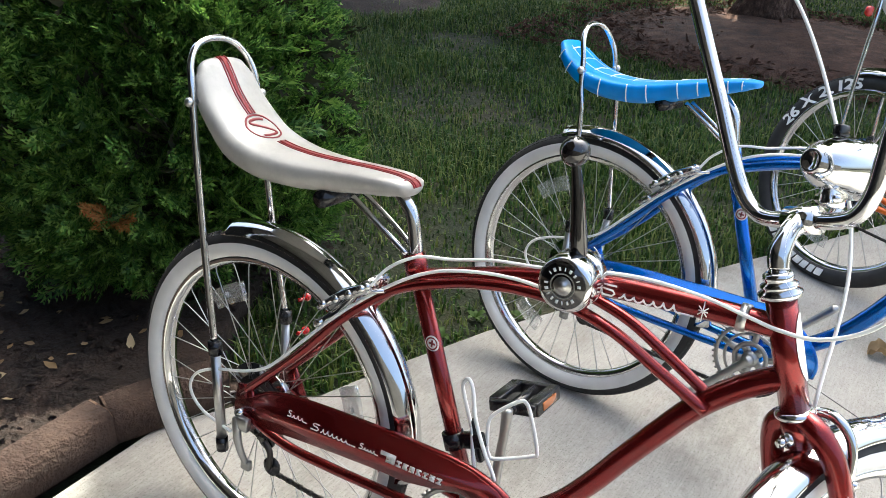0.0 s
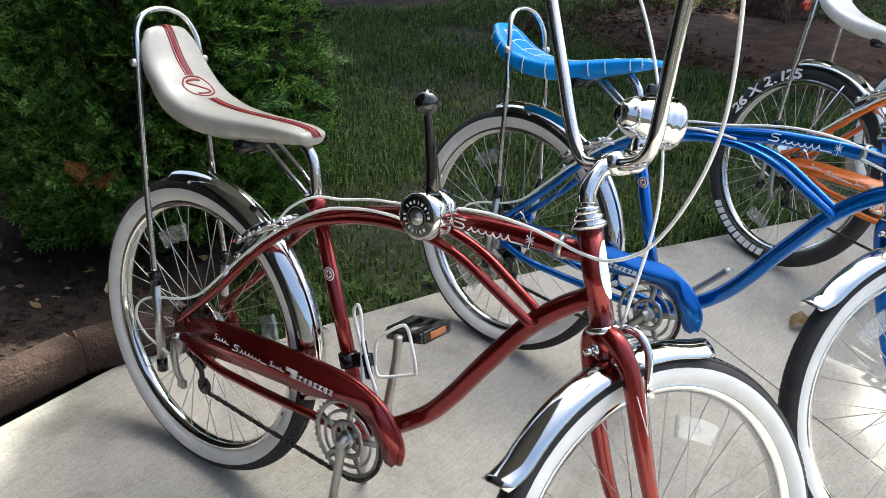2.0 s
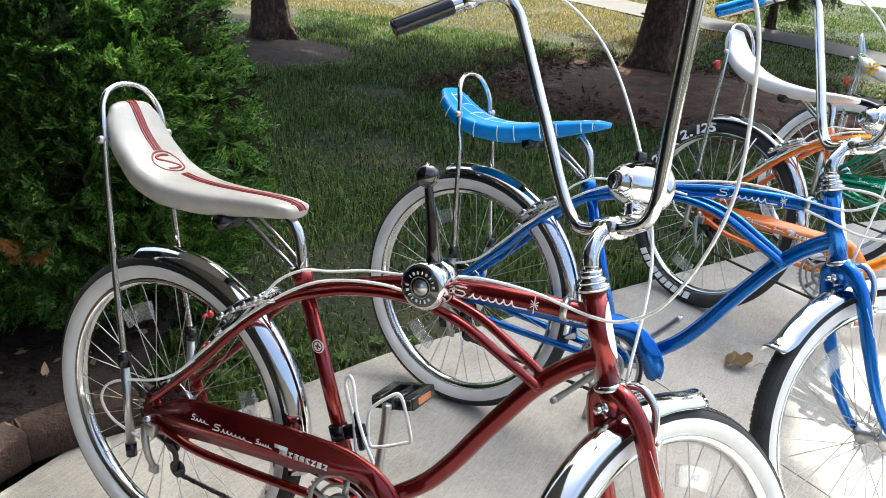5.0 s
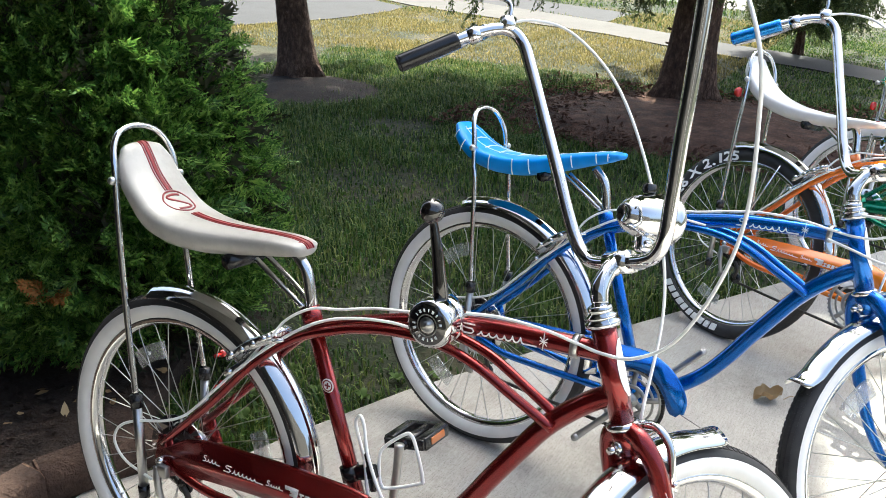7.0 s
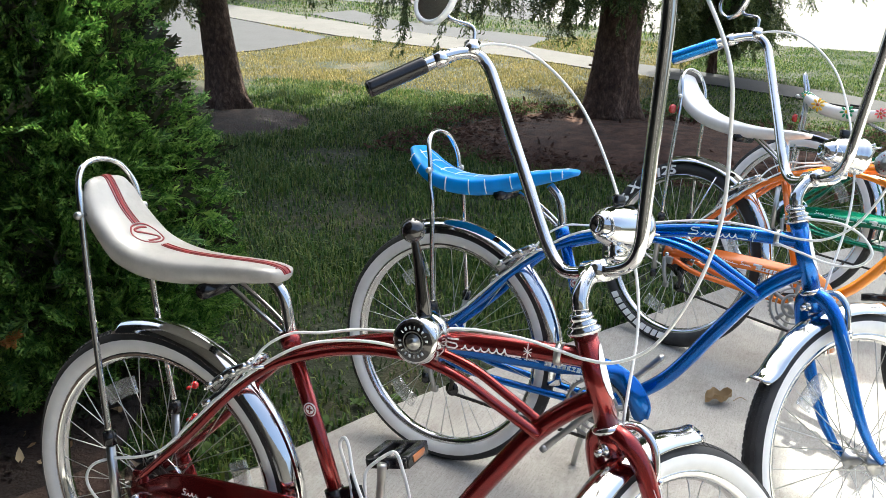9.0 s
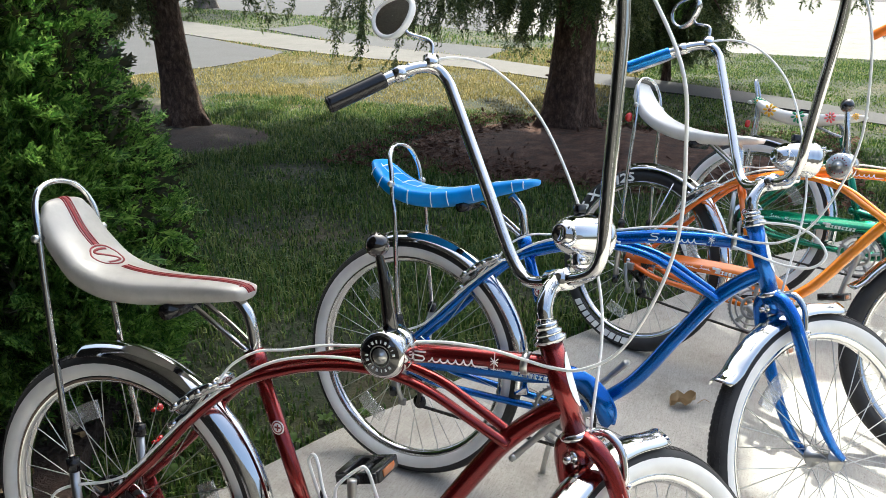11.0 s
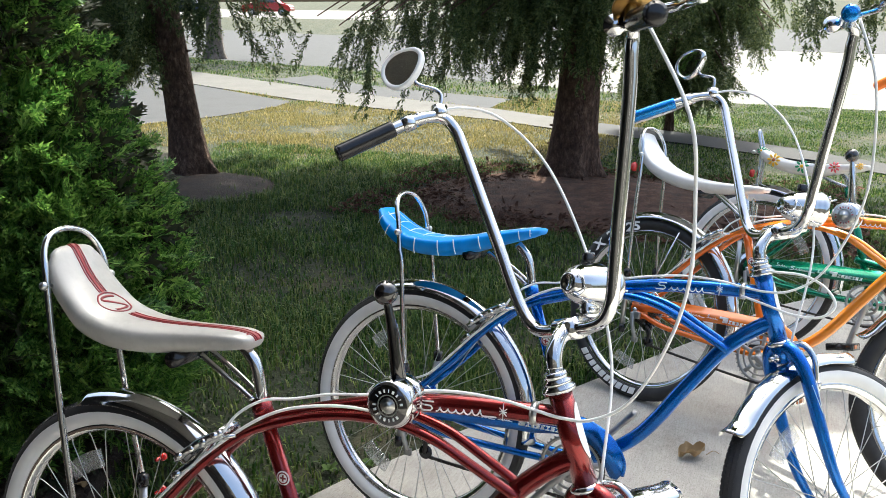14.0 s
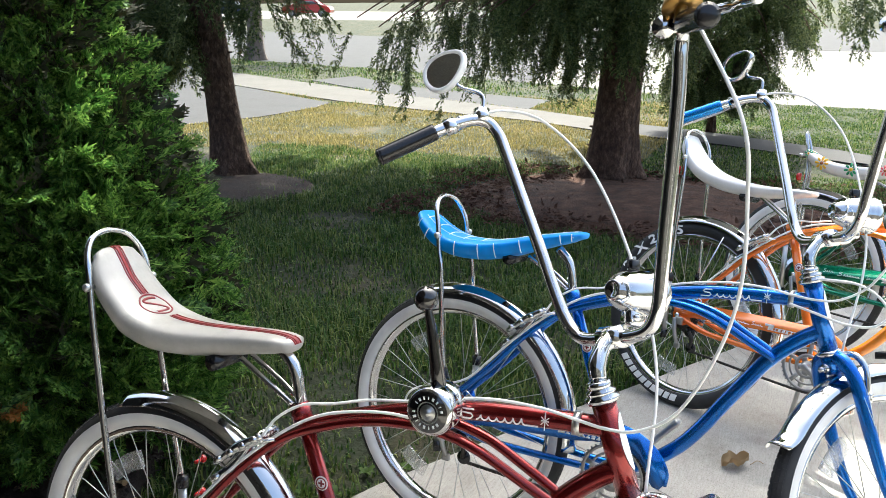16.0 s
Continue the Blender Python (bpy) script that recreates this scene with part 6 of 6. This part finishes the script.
def litter(name, n, box_, size, z, material, label, seed):
    rng = np.random.RandomState(seed)
    x0, x1, y0, y1 = box_
    P = np.stack([rng.uniform(x0, x1, n), rng.uniform(y0, y1, n), z + rng.uniform(0, 0.01, n)], 1)
    X = rng.normal(0, 1, (n, 3)) * np.array([1, 1, 0.25])
    Z = np.array([0, 0, 1.0]) + rng.normal(0, 0.45, (n, 3))
    tpl = [(0, 0, 0), (0.35, -0.24, 0.08), (0.75, -0.14, 0.05), (1, 0, 0.14), (0.75, 0.14, 0.05), (0.35, 0.24, 0.08), (0.5, 0, -0.02)]
    fcs = [(0, 1, 6), (1, 2, 6), (2, 3, 6), (3, 4, 6), (4, 5, 6), (5, 0, 6)]
    return tagged(new(name, spread(tpl, fcs, frames(P, X, Z, size * rng.uniform(0.5, 1.2, n)), name, material)), label, "leaves", kind="stuff")


litter("leaf_litter", 160, (-1.6, -0.64, -0.6, 0.6), 0.045, 0.058, DEADLEAF, "dry brown leaves lying on the mulch", 31)
litter("bark_chips", 2600, (-1.6, -0.62, -0.7, 1.0), 0.03, 0.056, MULCH, "dark bark chips on the bed", 32)
litter("fallen_needles", 7000, (-1.8, 1.7, 3.95, 6.1), 0.05, 0.0, REDSOIL, "brown needles and bark under the spruce", 33)


def dry_leaf(x, y, turn):
    t = thing("dry_leaf", "curled dry brown leaf lying on the slab", "leaf", Matrix.Translation((x, y, 0.0)) @ Matrix.Rotation(turn, 4, "Z"))
    V, Fs = [], []
    for i in range(9):
        u = i / 8
        w = 0.030 * math.sin(math.pi * (0.08 + 0.9 * u)) * (1 + 0.35 * math.sin(u * 17))
        for j in range(7):
            v = j / 3 - 1
            V.append((0.085 * (u - 0.5), w * v * 1.0, 0.004 + 0.026 * v * v + 0.018 * math.sin(u * 5) ** 2 + 0.004 * math.sin(9 * v + 7 * u)))
    for i in range(8):
        for j in range(6):
            Fs.append((i * 7 + j, i * 7 + j + 1, (i + 1) * 7 + j + 1, (i + 1) * 7 + j))
    part("blade", (V, Fs), DEADLEAF, t)
    part("stem", tube([(0.05, 0, 0.006), (0.075, 0.006, 0.014), (0.095, 0.004, 0.004)], 0.0011, 5), DEADLEAF, t)
    return t


dry_leaf(0.965, 1.44, 0.5)


def weed(x, y, s, seed):
    pr = random.Random(seed)
    t = thing("weed", "low broad-leaved green weed at the slab's edge", "plant", Matrix.Translation((x, y, lie(x, y))), "weeds along the slab")
    for k in range(pr.randint(6, 9)):
        a = k * 2.399 + pr.uniform(-0.3, 0.3)
        L = s * pr.uniform(0.6, 1.1)
        V, Fs = [], []
        for i in range(7):
            u = i / 6
            w = 0.27 * L * math.sin(math.pi * min(1, 0.06 + 0.94 * u ** 0.8))
            for j in (-1, 0, 1):
                V.append((math.cos(a) * L * u - math.sin(a) * w * j, math.sin(a) * L * u + math.cos(a) * w * j, 0.01 + 0.55 * L * math.sin(u * 2.3) + 0.05 * L * abs(j)))
        for i in range(6):
            for j in range(2):
                Fs.append((i * 3 + j, i * 3 + j + 1, i * 3 + j + 4, i * 3 + j + 3))
        part("leaf", (V, Fs), GRASS, t)
    return t


for i, (s_, q_, z_) in enumerate(((-0.05, -0.10, 0.09), (0.05, -0.16, 0.08), (0.16, -0.07, 0.07), (-0.12, -0.24, 0.10), (0.30, -0.12, 0.07), (0.42, -0.06, 0.06), (-0.20, -0.14, 0.09), (0.02, -0.32, 0.08))):
    p = sq(s_, q_)
    weed(p[0], p[1], z_ * 0.55, i)


# ---- across the road ----
def car(x, y, yaw, paint, label):
    t = thing("car", label, "car", Matrix.Translation((x, y, 0)) @ Matrix.Rotation(radians(yaw), 4, "Z"))
    prof = [(-2.2, 0.35), (-2.2, 0.85), (-1.9, 1.0), (-1.2, 1.05), (-0.7, 1.45), (0.7, 1.47), (1.25, 1.02), (2.0, 0.9), (2.2, 0.65), (2.2, 0.35)]
    V, Fs = plate(prof, -0.85, 0.85)
    V = [(a, b * (0.82 if c > 1.1 else 1.0), c) for a, b, c in V]
    bm = bmesh.new()
    vs = [bm.verts.new(v) for v in V]
    for f in Fs:
        bm.faces.new([vs[i] for i in f])
    bmesh.ops.bevel(bm, geom=bm.edges[:], offset=0.06, segments=2, affect="EDGES")
    me = bpy.data.meshes.new("body")
    bm.to_mesh(me)
    bm.free()
    part("body", me, paint, t)
    for sy in (-1, 1):
        part("window", plate([(-1.05, 1.06), (-0.66, 1.38), (0.62, 1.39), (1.08, 1.06)], sy * 0.80 - 0.01, sy * 0.80 + 0.01), GLOSS_BLACK, t)
        for wx in (-1.35, 1.4):
            w = part("wheel", lathe([(0.2, -0.11), (0.30, -0.11), (0.33, -0.07), (0.33, 0.07), (0.30, 0.11), (0.2, 0.11)], 24, closed=True), TYRE, t, "", Matrix.Translation((wx, sy * 0.78, 0.33)))
            part("rim", lathe([(0.0, -0.09), (0.2, -0.10), (0.21, 0.1), (0.0, 0.09)], 20), ALLOY, w)
    return t


car(-49.5, 63.5, 20, plain("dark_blue_paint", (0.01, 0.02, 0.07), 0.2, coat=1.0), "dark blue car parked across the road")
car(-42.9, 66.5, 18, plain("red_car_paint", (0.35, 0.012, 0.012), 0.2, coat=1.0), "red car parked across the road")


def bin_(x, y):
    t = thing("recycling_bin", "pale blue plastic bin standing by the road", "bin", Matrix.Translation((x, y, 0)))
    m = plain("pale_blue_plastic", (0.35, 0.52, 0.62), 0.5)
    part("body", lathe([(0.0, 0.0), (0.20, 0.0), (0.26, 0.55), (0.0, 0.55)], 4, "z"), m, t)
    part("lid", box(0.42, 0.42, 0.05, 0.015, (0, 0, 0.575)), m, t)


bin_(-18.9, 21.4)


def slatted_box(x, y):
    t = thing("wooden_box", "weathered brown slatted wooden box across the road", "box", Matrix.Translation((x, y, -0.012)) @ Matrix.Rotation(radians(-12), 4, "Z"))
    for sx in (-1, 1):
        for sy in (-1, 1):
            part("post", box(0.05, 0.05, 0.36, 0.006, (sx * 0.24, sy * 0.16, 0.18)), TIMBER, t)
    for k in range(4):
        for sy in (-1, 1):
            part("slat", box(0.52, 0.02, 0.07, 0.004, (0, sy * 0.19, 0.06 + 0.088 * k)), TIMBER, t)
    for k in range(5):
        part("top_board", box(0.56, 0.075, 0.022, 0.004, (0, -0.168 + 0.084 * k, 0.371)), TIMBER, t)


slatted_box(-7.6, 28.0)


# ---- unseen walls and roof, added to shape light and reflections ----
BACKWALL = make_soil("unseen_back_wall", (0.058, 0.055, 0.051), (0.080, 0.077, 0.072), (0.105, 0.10, 0.095), 6.0)
ROOFGREY = make_soil("grey_roof_underside", (0.20, 0.20, 0.195), (0.25, 0.25, 0.245), (0.30, 0.30, 0.29), 3.0)
DARKWALL = make_soil("unseen_dark_wall", (0.019, 0.020, 0.022), (0.029, 0.030, 0.033), (0.042, 0.043, 0.047), 6.0)
# unseen wall, added as a dark backing for the chrome to reflect
sheet("wall_unseen_back", [(-9.0, -3.5), (9.0, -3.5), (9.0, -3.3), (-9.0, -3.3)], -0.1, 2.6, BACKWALL, "unseen plain brown wall added behind the slab", "wall")
# unseen roof, added to cut sky light on the left slab and fenders
sheet("roof_unseen", [(-9.4, -6.5), (0.9, -6.5), (0.9, -1.1), (0.1, 0.05), (-0.4, 0.2), (-9.4, 0.2)], 2.6, 2.75, ROOFGREY, "unseen plain grey roof added to block sky light", "roof")

# unseen wall, added on the left to darken slab and fender reflections
sheet("wall_unseen_side", [(-2.6, -3.3), (-2.4, -3.3), (-2.4, 0.05), (-2.6, 0.05)], -0.1, 5.2, DARKWALL, "unseen plain dark wall added to block sky light", "wall")
